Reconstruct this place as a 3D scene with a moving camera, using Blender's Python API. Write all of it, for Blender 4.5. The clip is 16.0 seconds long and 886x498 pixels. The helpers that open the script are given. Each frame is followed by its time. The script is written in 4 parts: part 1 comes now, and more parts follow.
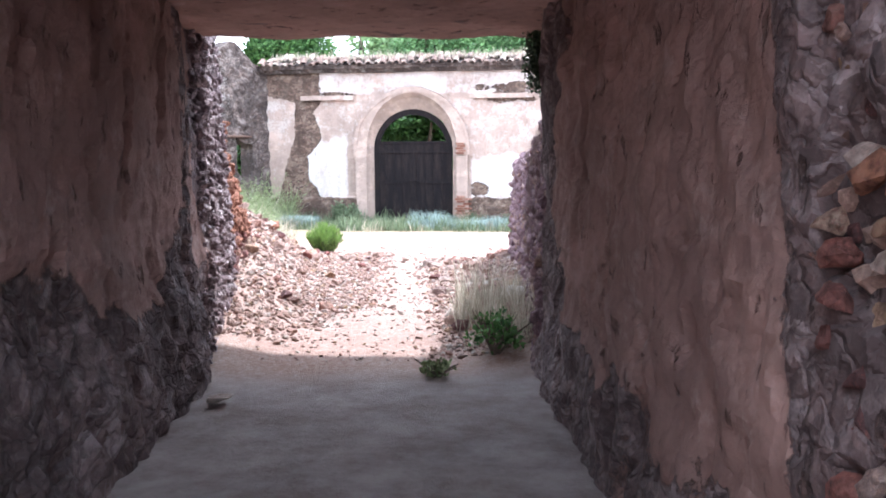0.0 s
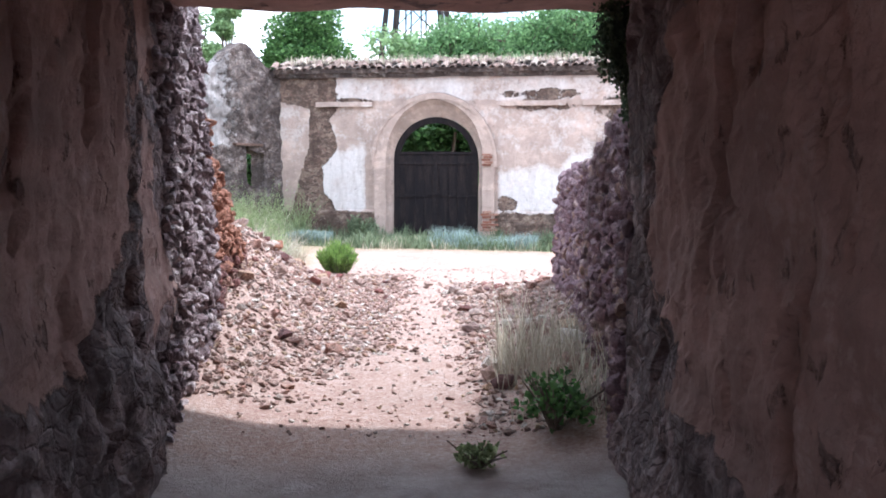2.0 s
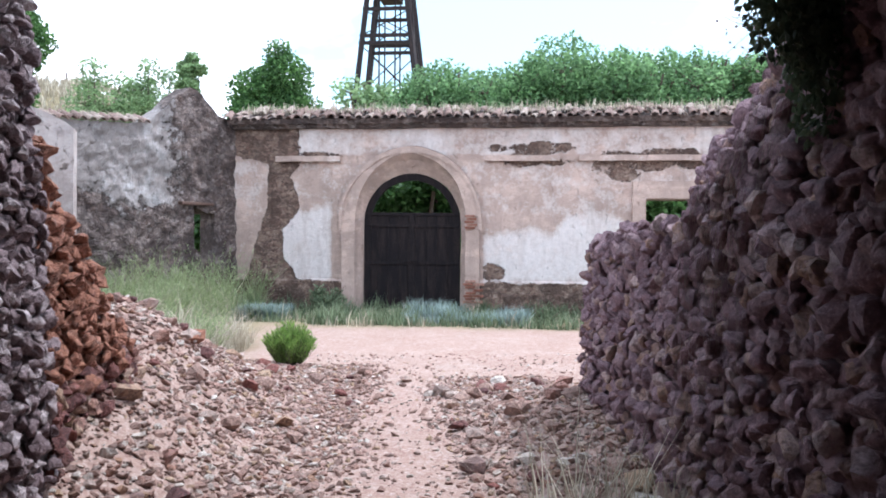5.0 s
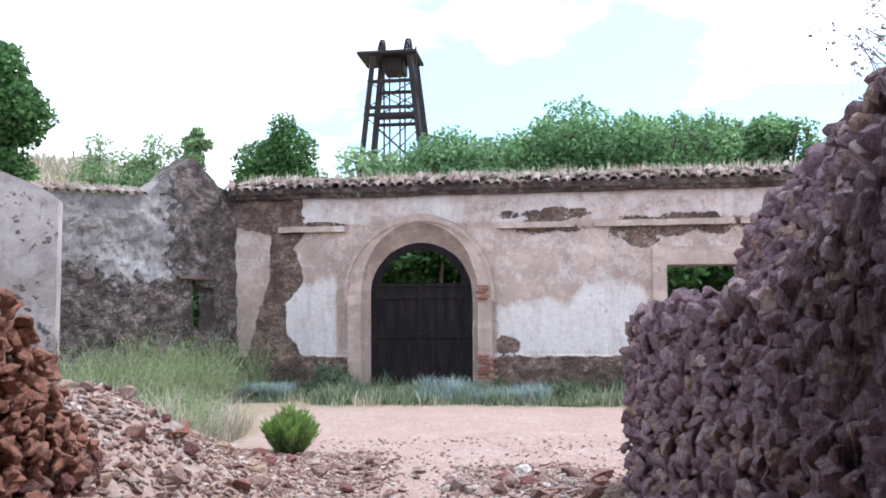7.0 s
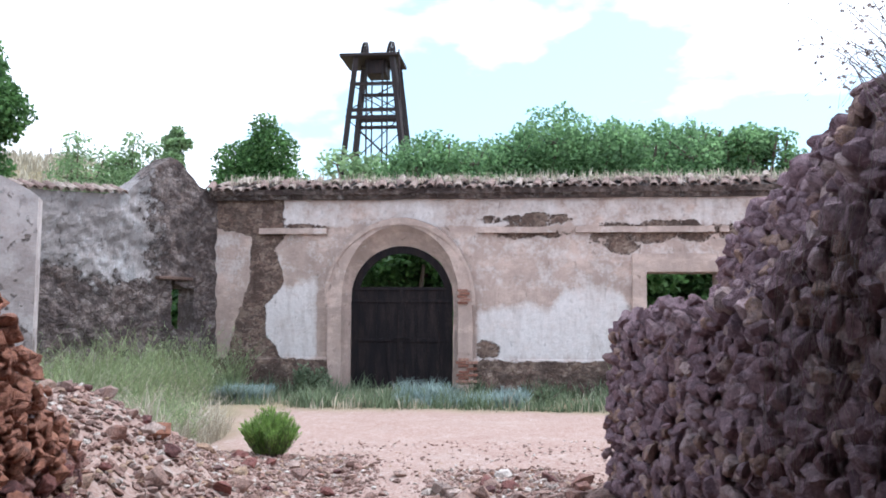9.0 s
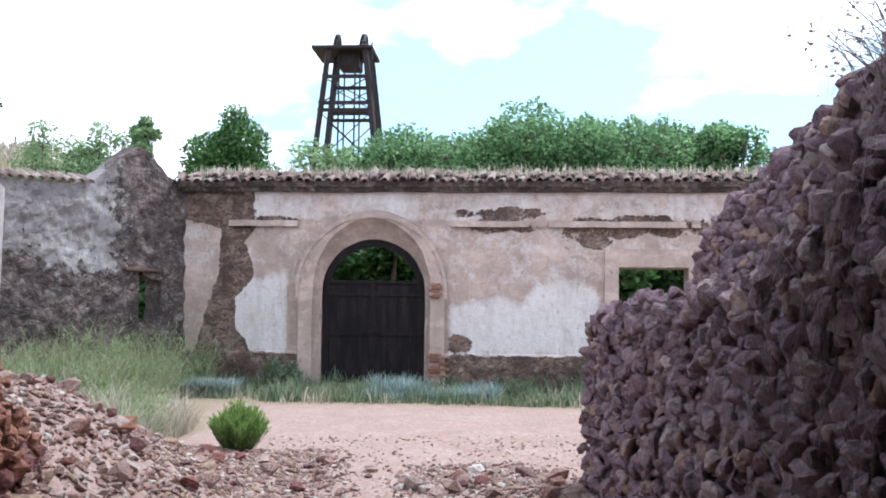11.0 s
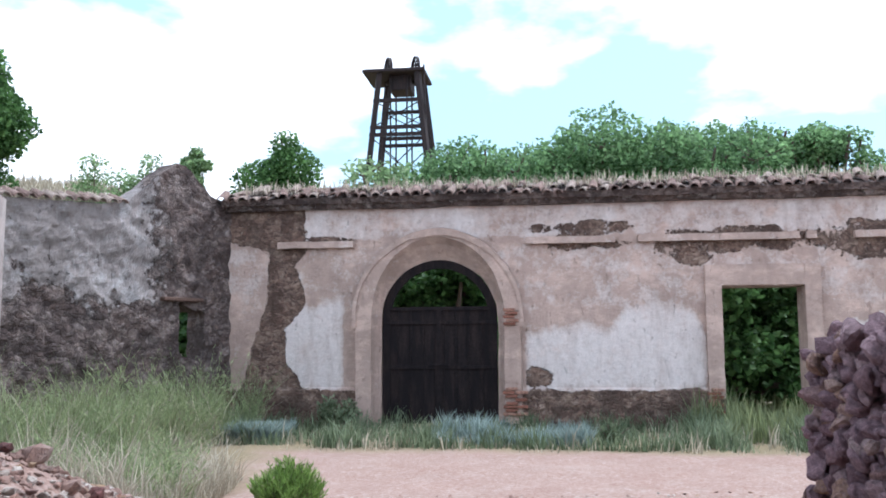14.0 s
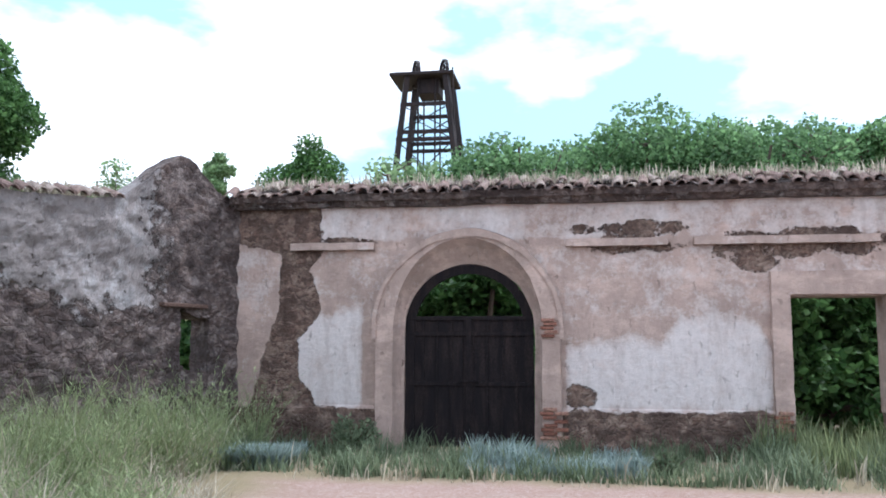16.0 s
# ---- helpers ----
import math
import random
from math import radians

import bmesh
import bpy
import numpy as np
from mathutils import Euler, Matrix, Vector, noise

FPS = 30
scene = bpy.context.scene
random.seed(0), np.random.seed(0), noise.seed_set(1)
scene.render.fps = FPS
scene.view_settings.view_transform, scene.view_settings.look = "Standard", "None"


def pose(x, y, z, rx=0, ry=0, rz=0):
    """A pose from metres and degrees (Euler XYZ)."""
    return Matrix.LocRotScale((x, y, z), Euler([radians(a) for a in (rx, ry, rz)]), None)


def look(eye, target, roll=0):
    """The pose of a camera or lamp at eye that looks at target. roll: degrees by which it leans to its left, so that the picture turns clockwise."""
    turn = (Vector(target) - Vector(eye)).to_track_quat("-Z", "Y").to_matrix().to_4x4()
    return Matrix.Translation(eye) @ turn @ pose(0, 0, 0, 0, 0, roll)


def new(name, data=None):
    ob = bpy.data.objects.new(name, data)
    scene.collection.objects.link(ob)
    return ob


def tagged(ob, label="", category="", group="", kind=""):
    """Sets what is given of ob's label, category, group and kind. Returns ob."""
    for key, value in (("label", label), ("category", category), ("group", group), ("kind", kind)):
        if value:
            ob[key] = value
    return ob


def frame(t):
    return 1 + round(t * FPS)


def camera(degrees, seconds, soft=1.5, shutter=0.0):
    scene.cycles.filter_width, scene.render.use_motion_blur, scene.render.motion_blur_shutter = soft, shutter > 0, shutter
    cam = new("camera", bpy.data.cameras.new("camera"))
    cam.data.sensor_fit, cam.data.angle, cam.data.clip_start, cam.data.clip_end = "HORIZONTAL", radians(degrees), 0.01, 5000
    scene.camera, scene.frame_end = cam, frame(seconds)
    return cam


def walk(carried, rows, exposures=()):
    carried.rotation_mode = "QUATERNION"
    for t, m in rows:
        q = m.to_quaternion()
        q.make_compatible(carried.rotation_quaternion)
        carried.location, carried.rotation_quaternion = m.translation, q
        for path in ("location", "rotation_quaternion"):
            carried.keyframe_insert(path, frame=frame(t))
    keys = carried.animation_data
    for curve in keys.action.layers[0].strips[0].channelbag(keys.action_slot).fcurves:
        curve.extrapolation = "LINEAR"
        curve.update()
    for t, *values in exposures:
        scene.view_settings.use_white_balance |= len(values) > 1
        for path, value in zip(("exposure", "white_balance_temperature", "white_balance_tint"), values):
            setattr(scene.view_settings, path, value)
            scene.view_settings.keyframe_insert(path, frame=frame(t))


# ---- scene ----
cam = camera(55.0, 16.0, soft=1.8)

# seconds, place, then yaw to the left, pitch up and lean to the left in degrees
ROWS = [
    (0.0, 4.059, -23.699, 1.619, 7.57, -5.62, -0.27),
    (0.5, 3.942, -23.283, 1.618, 7.28, -6.14, -0.79),
    (1.0, 3.831, -22.847, 1.616, 10.31, -6.83, -0.12),
    (1.5, 3.724, -22.412, 1.612, 8.05, -7.07, 1.35),
    (2.0, 3.665, -21.952, 1.610, 8.77, -4.77, 0.33),
    (2.5, 3.640, -21.482, 1.606, 7.63, -3.27, -0.65),
    (3.0, 3.546, -21.014, 1.611, 3.99, -2.78, 0.40),
    (3.5, 3.451, -20.536, 1.613, 7.39, -0.79, 1.78),
    (6.0, 2.976, -18.522, 1.627, 6.86, -0.16, -0.41),
    (6.5, 2.953, -18.336, 1.632, 7.84, 1.43, -0.36),
    (7.0, 2.925, -18.292, 1.645, 7.36, 4.31, -0.49),
    (7.5, 2.919, -18.296, 1.650, 6.95, 5.11, 0.27),
    (8.0, 2.910, -18.291, 1.651, 6.75, 4.26, 0.23),
    (8.5, 2.890, -18.310, 1.650, 6.47, 4.56, 0.22),
    (11.0, 2.833, -18.193, 1.628, 3.99, 4.24, 0.66),
    (11.5, 2.765, -18.014, 1.619, 5.35, 0.92, 0.40),
    (12.0, 2.733, -17.684, 1.611, 7.94, 3.08, -1.29),
    (12.5, 2.594, -17.292, 1.609, 4.58, 6.01, -0.78),
    (13.0, 2.447, -16.873, 1.606, 4.83, 6.04, -0.69),
    (13.5, 2.365, -16.491, 1.605, 6.91, 5.27, -0.60),
    (14.0, 2.263, -16.118, 1.607, 7.48, 6.27, -0.33),
    (14.5, 2.174, -15.757, 1.602, 12.01, 5.62, -1.50),
    (15.0, 2.120, -15.352, 1.605, 14.21, 4.10, -2.34),
    (15.5, 2.029, -14.848, 1.622, 7.99, 5.81, -1.85),
    (16.0, 1.989, -14.444, 1.643, 9.34, 7.03, 0.25),
]


def aimed(x, y, z, yaw, pitch, lean):
    a, b = radians(yaw), radians(pitch)
    way = Vector((-math.sin(a) * math.cos(b), math.cos(a) * math.cos(b), math.sin(b)))
    return look((x, y, z), Vector((x, y, z)) + way, lean)


walk(cam, [(r[0], aimed(*r[1:])) for r in ROWS],
     [(t, e, 5620, 11) for t, e in ((0.0, 1.95), (1.0, 1.75), (2.5, 1.35), (3.7, 1.1), (6.0, 0.9), (7.0, 0.82), (11.0, 0.7), (12.5, 0.62), (16.0, 0.5))])

# ---- light ----
SUN_WAY = Vector((0.38, 0.28, 0.88)).normalized()
world = bpy.data.worlds.new("sky")
scene.world = world
world.use_nodes = True
wt = world.node_tree
wt.nodes.clear()


def link(tree, a, b):
    tree.links.new(a, b)


def sky():
    n = wt.nodes
    out = n.new("ShaderNodeOutputWorld")
    bg = n.new("ShaderNodeBackground")
    bg.inputs["Strength"].default_value = 0.14
    air = n.new("ShaderNodeTexSky")
    air.sky_type = "NISHITA"
    air.sun_disc = False
    air.sun_elevation = math.asin(SUN_WAY.z)
    air.sun_rotation = math.atan2(SUN_WAY.x, SUN_WAY.y)
    air.air_density, air.dust_density = 1.0, 1.5
    tc = n.new("ShaderNodeTexCoord")
    mp = n.new("ShaderNodeMapping")
    mp.inputs["Scale"].default_value = (1, 1, 2.2)
    mp.inputs["Location"].default_value = (0.35, 0.1, 0.35)
    link(wt, tc.outputs["Generated"], mp.inputs["Vector"])
    no = n.new("ShaderNodeTexNoise")
    no.inputs["Scale"].default_value = 3.2
    no.inputs["Detail"].default_value = 9
    no.inputs["Roughness"].default_value = 0.5
    link(wt, mp.outputs[0], no.inputs["Vector"])
    ra = n.new("ShaderNodeValToRGB")
    ra.color_ramp.elements[0].position = 0.42
    ra.color_ramp.elements[1].position = 0.51
    link(wt, no.outputs[0], ra.inputs[0])
    mx = n.new("ShaderNodeMix")
    mx.data_type = "RGBA"
    mx.inputs[7].default_value = (9.0, 9.1, 9.3, 1)
    link(wt, ra.outputs[0], mx.inputs[0])
    # thin high haze over the blue
    hz = n.new("ShaderNodeMix")
    hz.data_type = "RGBA"
    hz.inputs[0].default_value = 0.6
    hz.inputs[7].default_value = (4.6, 6.6, 7.2, 1)
    link(wt, air.outputs[0], hz.inputs[6])
    link(wt, hz.outputs[2], mx.inputs[6])
    link(wt, mx.outputs[2], bg.inputs["Color"])
    link(wt, bg.outputs[0], out.inputs[0])


sky()
sun = new("sun", bpy.data.lights.new("sun", "SUN"))
sun.data.energy, sun.data.angle, sun.data.color = 2.2, radians(2.0), (1.0, 0.96, 0.90)
sun.matrix_world = look(SUN_WAY * 60, (0, 0, 0))

# ---- materials ----


def rgb(c):
    return (*c, 1.0)


class Nodes:
    """A small builder for one material."""

    def __init__(self, name, rough=0.9, metal=0.0):
        self.m = bpy.data.materials.new(name)
        self.m.use_nodes = True
        self.t = self.m.node_tree
        self.b = self.t.nodes["Principled BSDF"]
        self.b.inputs["Roughness"].default_value = rough
        self.b.inputs["Metallic"].default_value = metal
        self.b.inputs["Specular IOR Level"].default_value = 0.25
        self.pos = self.t.nodes.new("ShaderNodeNewGeometry").outputs["Position"]

    def node(self, kind):
        return self.t.nodes.new(kind)

    def noise(self, scale, detail=6, rough=0.6, stretch=None, vec=None):
        n = self.node("ShaderNodeTexNoise")
        n.inputs["Scale"].default_value, n.inputs["Detail"].default_value, n.inputs["Roughness"].default_value = scale, detail, rough
        v = vec or self.pos
        if stretch:
            mp = self.node("ShaderNodeMapping")
            mp.inputs["Scale"].default_value = stretch
            link(self.t, v, mp.inputs[0])
            v = mp.outputs[0]
        link(self.t, v, n.inputs["Vector"])
        return n.outputs[0]

    def cells(self, scale, feature="F1", vec=None):
        n = self.node("ShaderNodeTexVoronoi")
        n.feature = feature
        n.inputs["Scale"].default_value = scale
        link(self.t, vec or self.pos, n.inputs["Vector"])
        return n

    def ramp(self, value, stops):
        r = self.node("ShaderNodeValToRGB")
        e = r.color_ramp.elements
        while len(e) < len(stops):
            e.new(0.5)
        for k, (p, c) in enumerate(stops):
            e[k].position = p
            e[k].color = rgb(c) if hasattr(c, "__len__") else (c, c, c, 1)
        link(self.t, value, r.inputs[0])
        return r.outputs[0]

    def mix(self, fac, a, b, how="MIX"):
        m = self.node("ShaderNodeMix")
        m.data_type, m.blend_type = "RGBA", how
        for k, v in ((0, fac), (6, a), (7, b)):
            if isinstance(v, (int, float)):
                m.inputs[k].default_value = v
            elif isinstance(v, tuple):
                m.inputs[k].default_value = rgb(v)
            else:
                link(self.t, v, m.inputs[k])
        return m.outputs[2]

    def sum(self, a, b, how="ADD"):
        m = self.node("ShaderNodeMath")
        m.operation = how
        for k, v in ((0, a), (1, b)):
            if isinstance(v, (int, float)):
                m.inputs[k].default_value = v
            else:
                link(self.t, v, m.inputs[k])
        return m.outputs[0]

    def attr(self, name):
        a = self.node("ShaderNodeAttribute")
        a.attribute_name = name
        return a.outputs["Fac"]

    def chance(self):
        return self.node("ShaderNodeObjectInfo").outputs["Random"]

    def island(self):
        return self.node("ShaderNodeNewGeometry").outputs["Random Per Island"]

    def done(self, colour, height=None, strength=0.5, depth=0.02):
        link(self.t, colour, self.b.inputs["Base Color"])
        if height is not None:
            bu = self.node("ShaderNodeBump")
            bu.inputs["Strength"].default_value, bu.inputs["Distance"].default_value = strength, depth
            link(self.t, height, bu.inputs["Height"])
            link(self.t, bu.outputs[0], self.b.inputs["Normal"])
        return self.m


def stone_colours(k, fine, dark, mid, light):
    """Rubble masonry: flat uneven stones of two sizes in crumbling mortar."""
    warp = k.node("ShaderNodeTexNoise")
    warp.inputs["Scale"].default_value, warp.inputs["Detail"].default_value = 5.0, 6
    link(k.t, k.pos, warp.inputs["Vector"])
    v = k.node("ShaderNodeVectorMath")
    v.operation = "MULTIPLY_ADD"
    v.inputs[1].default_value = (0.3, 0.3, 0.3)
    link(k.t, warp.outputs["Color"], v.inputs[0])
    link(k.t, k.pos, v.inputs[2])
    mp = k.node("ShaderNodeMapping")
    mp.inputs["Scale"].default_value = (1.0, 1.0, 1.9)
    link(k.t, v.outputs[0], mp.inputs[0])
    w = mp.outputs[0]
    c = k.ramp(k.cells(fine, vec=w).outputs["Color"], [(0.15, dark), (0.5, mid), (0.9, light)])
    c2 = k.ramp(k.cells(fine * 2.3, vec=w).outputs["Color"], [(0.15, dark), (0.5, mid), (0.9, light)])
    c = k.mix(k.ramp(k.noise(1.6, 5), [(0.4, 0.15), (0.6, 0.85)]), c, c2)
    edge = k.cells(fine, "DISTANCE_TO_EDGE", w).outputs["Distance"]
    joint = k.ramp(edge, [(0.0, 0.0), (0.16, 1.0)])
    gap = k.ramp(k.noise(4.0, 6, 0.7), [(0.42, 0.0), (0.68, 0.7)])
    c = k.mix(k.sum(k.sum(1.0, joint, "SUBTRACT"), gap, "MULTIPLY"), c, tuple(v * 0.6 for v in dark))
    c = k.mix(k.ramp(k.noise(2.8, 8, 0.7), [(0.5, 0.0), (0.68, 0.55)]), c, light)
    c = k.mix(k.ramp(k.noise(1.7, 9, 0.75), [(0.44, 0.7), (0.54, 0.0)]), c, tuple(v * 0.75 for v in dark))
    return c, joint


def plaster_wall(name, base, white, bare_dark, bare_mid, bare_light, cell=4.5, pitted=0.25):
    """Lime plaster with whitewash left in patches and rubble where it has fallen (attributes white and bare)."""
    k = Nodes(name, 0.92)
    big = k.noise(0.7, 5, 0.6)
    fine = k.noise(9, 8, 0.7)
    runs = k.noise(2.2, 6, 0.65, (2.0, 2.0, 0.35))
    p = k.mix(k.ramp(big, [(0.35, 0.0), (0.65, 1.0)]), base, tuple(v * 0.82 for v in base))
    p = k.mix(k.ramp(runs, [(0.45, 0.0), (0.75, 0.6)]), p, tuple(v * 0.62 for v in base))
    p = k.mix(k.ramp(fine, [(0.3, 0.35), (0.55, 0.0)]), p, tuple(v * 0.55 for v in base))
    blot = k.noise(1.1, 9, 0.72, (1, 1, 1.7))
    p = k.mix(k.ramp(blot, [(0.50, 0.0), (0.62, 0.7)]), p, tuple(min(1, v * 1.28) for v in base))
    p = k.mix(k.ramp(blot, [(0.34, 0.6), (0.44, 0.0)]), p, tuple(v * 0.6 for v in base))
    ragged = k.sum(k.noise(3.2, 8, 0.7), 0.5, "SUBTRACT")
    crumbs = k.sum(k.noise(14, 6, 0.75), 0.5, "SUBTRACT")
    w = k.sum(k.attr("white"), k.sum(k.sum(ragged, 2.0, "MULTIPLY"), k.sum(crumbs, 0.9, "MULTIPLY")))
    wf = k.ramp(w, [(0.25, 0.0), (0.55, 0.5), (0.95, 0.9)])
    wc = k.mix(k.ramp(fine, [(0.35, 0.5), (0.6, 0.0)]), white, tuple(v * 0.75 for v in white))
    wc = k.mix(k.ramp(runs, [(0.5, 0.0), (0.8, 0.55)]), wc, tuple(v * 0.7 for v in base))
    p = k.mix(wf, p, wc)
    stone, joint = stone_colours(k, cell, bare_dark, bare_mid, bare_light)
    stone = k.mix(k.ramp(fine, [(0.3, 0.6), (0.6, 0.0)]), stone, tuple(v * 0.5 for v in bare_dark))
    b = k.sum(k.attr("bare"), k.sum(k.sum(k.sum(k.noise(2.6, 8, 0.7), 0.5, "SUBTRACT"), 1.5, "MULTIPLY"), k.sum(crumbs, 0.5, "MULTIPLY")))
    bf = k.ramp(b, [(0.46, 0.0), (0.53, 1.0)])
    c = k.mix(bf, p, stone)
    h = k.sum(k.sum(k.sum(1.0, bf, "SUBTRACT"), 1.4, "MULTIPLY"), k.sum(k.sum(joint, bf, "MULTIPLY"), 0.3, "MULTIPLY"))
    pits = k.ramp(k.noise(6.5, 5, 0.6, (1.3, 1.3, 0.8)), [(0.31, 1.0), (0.38, 0.0)])
    c = k.mix(k.sum(pits, pitted, "MULTIPLY"), c, tuple(v * 0.3 for v in base))
    h = k.sum(k.sum(h, k.sum(fine, 0.7, "MULTIPLY")), k.sum(pits, pitted * 1.3, "MULTIPLY"), "SUBTRACT")
    h = k.sum(h, k.sum(big, 0.8, "MULTIPLY"))
    return k.done(c, h, 0.9, 0.045)


def rock(name, dark, mid, light, per_object=True, grain=14.0, odd=()):
    """Broken stone; odd adds further stone colours that turn up here and there."""
    k = Nodes(name, 0.88)
    pick = k.chance() if per_object else k.island()
    stops = [(0.0, dark), (0.5, mid), (0.62, tuple((a + b) / 2 for a, b in zip(mid, light)))]
    for n_, c_ in enumerate(odd):
        stops.append((0.68 + 0.27 * n_ / max(1, len(odd)), c_))
    c = k.ramp(pick, stops + [(1.0, light)])
    n = k.noise(grain, 8, 0.7)
    big = k.noise(grain / 5, 5, 0.6)
    c = k.mix(k.ramp(n, [(0.35, 0.75), (0.6, 0.0)]), c, tuple(v * 0.45 for v in dark))
    c = k.mix(k.ramp(big, [(0.55, 0.0), (0.78, 0.35)]), c, light)
    c = k.mix(k.ramp(k.noise(grain * 2.5, 6, 0.75), [(0.52, 0.0), (0.66, 0.5)]), c, tuple(min(1, v * 1.5) for v in mid))
    return k.done(c, k.sum(n, k.sum(k.noise(grain * 3, 5, 0.7), 0.5, "MULTIPLY")), 0.85, 0.04)


M_FACADE = plaster_wall("weathered_plaster", (0.52, 0.387, 0.33), (0.75, 0.68, 0.655), (0.10, 0.066, 0.055), (0.24, 0.15, 0.115), (0.40, 0.30, 0.24), 6.5)
M_RUIN = plaster_wall("rubble_wall", (0.27, 0.235, 0.225), (0.50, 0.48, 0.48), (0.07, 0.052, 0.05), (0.155, 0.11, 0.095), (0.34, 0.285, 0.265), 5.5)
M_TUNNEL = plaster_wall("passage_plaster", (0.37, 0.235, 0.205), (0.56, 0.43, 0.39), (0.11, 0.08, 0.08), (0.25, 0.17, 0.16), (0.46, 0.38, 0.38), 6.0, 0.7)
M_SIDE = plaster_wall("pale_plaster", (0.38, 0.32, 0.30), (0.52, 0.47, 0.45), (0.16, 0.12, 0.11), (0.30, 0.24, 0.21), (0.42, 0.36, 0.32))
M_PURPLE = rock("purple_slag_stone", (0.19, 0.118, 0.138), (0.325, 0.212, 0.235), (0.50, 0.38, 0.37), True, 26, odd=((0.25, 0.145, 0.165), (0.22, 0.13, 0.14), (0.36, 0.22, 0.15)))
M_PURPLE_REST = rock("purple_slag_core", (0.19, 0.118, 0.138), (0.325, 0.212, 0.235), (0.50, 0.38, 0.37), False, 26, odd=((0.25, 0.145, 0.165), (0.22, 0.13, 0.14), (0.36, 0.22, 0.15)))
M_RED = rock("red_stone", (0.12, 0.06, 0.06), (0.27, 0.105, 0.085), (0.58, 0.42, 0.34), True, 24, odd=((0.40, 0.18, 0.11), (0.17, 0.085, 0.09), (0.46, 0.30, 0.19)))
M_RUBBLE = rock("pale_rubble", (0.25, 0.16, 0.135), (0.40, 0.255, 0.205), (0.70, 0.64, 0.58), odd=((0.30, 0.14, 0.10), (0.44, 0.31, 0.19), (0.24, 0.15, 0.14), (0.50, 0.42, 0.36)))
M_RUBBLE_REST = rock("pale_rubble_small", (0.24, 0.155, 0.13), (0.39, 0.24, 0.195), (0.68, 0.62, 0.56), False, odd=((0.30, 0.14, 0.10), (0.44, 0.31, 0.19), (0.24, 0.15, 0.14), (0.50, 0.42, 0.36)))
M_JAMB = rock("grey_mauve_stone", (0.17, 0.115, 0.12), (0.33, 0.25, 0.26), (0.55, 0.47, 0.47), False, 26)
M_TILE = rock("clay_tile", (0.16, 0.105, 0.09), (0.29, 0.20, 0.17), (0.42, 0.35, 0.30), True, 9)
M_BRICK = rock("old_brick", (0.24, 0.10, 0.07), (0.38, 0.17, 0.12), (0.50, 0.30, 0.23), True, 20)


def earth():
    k = Nodes("pink_earth", 0.95)
    big = k.noise(0.35, 5, 0.6)
    mid = k.noise(2.4, 8, 0.7)
    grit = k.cells(26)
    c = k.mix(k.ramp(big, [(0.35, 0.0), (0.65, 1.0)]), (0.38, 0.275, 0.235), (0.32, 0.20, 0.165))
    c = k.mix(k.ramp(mid, [(0.35, 0.6), (0.6, 0.0)]), c, (0.28, 0.165, 0.14))
    c = k.mix(k.ramp(k.noise(1.3, 6, 0.6), [(0.52, 0.0), (0.66, 0.7)]), c, (0.43, 0.34, 0.295))
    specks = k.ramp(grit.outputs["Color"], [(0.0, (0.30, 0.17, 0.13)), (0.6, (0.44, 0.31, 0.26)), (1.0, (0.62, 0.53, 0.48))])
    c = k.mix(k.ramp(k.noise(1.9, 6, 0.7), [(0.35, 0.15), (0.6, 0.6)]), c, specks)
    chips = k.ramp(k.cells(55).outputs["Color"], [(0.2, (0.20, 0.11, 0.09)), (0.6, (0.38, 0.26, 0.21)), (0.95, (0.60, 0.52, 0.46))])
    c = k.mix(0.3, c, chips)
    # dull scrub ground under the verge and out past the buildings
    c = k.mix(k.attr("scrub"), c, k.mix(mid, (0.16, 0.14, 0.08), (0.36, 0.29, 0.17)))
    c = k.mix(k.attr("inside"), c, k.mix(k.ramp(mid, [(0.38, 0.0), (0.62, 1.0)]), (0.24, 0.19, 0.18), (0.40, 0.34, 0.325)))
    h = k.sum(k.sum(k.ramp(grit.outputs["Distance"], [(0.0, 1.0), (0.6, 0.0)]), 0.25, "MULTIPLY"), k.sum(k.sum(mid, 1.5, "MULTIPLY"), k.noise(45, 6, 0.7)))
    return k.done(c, h, 0.7, 0.03)


def leafy(name, dark, light, warm=0.0):
    k = Nodes(name, 0.55)
    c = k.ramp(k.island(), [(0.0, dark), (0.7, light), (1.0, tuple(min(1, v * 1.5 + warm) for v in light))])
    c = k.mix(k.ramp(k.noise(0.9, 4), [(0.4, 0.0), (0.65, 0.6)]), c, dark)
    m = k.done(c)
    k.b.inputs["Transmission Weight"].default_value = 0.0
    tr = k.node("ShaderNodeBsdfTranslucent")
    link(k.t, c, tr.inputs[0])
    ad = k.node("ShaderNodeMixShader")
    ad.inputs[0].default_value = 0.48
    link(k.t, k.b.outputs[0], ad.inputs[1])
    link(k.t, tr.outputs[0], ad.inputs[2])
    link(k.t, ad.outputs[0], k.t.nodes["Material Output"].inputs[0])
    return m


def wood(name, dark, light):
    k = Nodes(name, 0.75)
    g = k.noise(6, 8, 0.65, (1, 9, 9))
    c = k.mix(k.ramp(g, [(0.35, 0.0), (0.7, 1.0)]), dark, light)
    c = k.mix(k.ramp(k.noise(1.2, 6), [(0.5, 0.0), (0.75, 0.5)]), c, tuple(v * 0.5 for v in dark))
    return k.done(c, g, 0.6, 0.01)


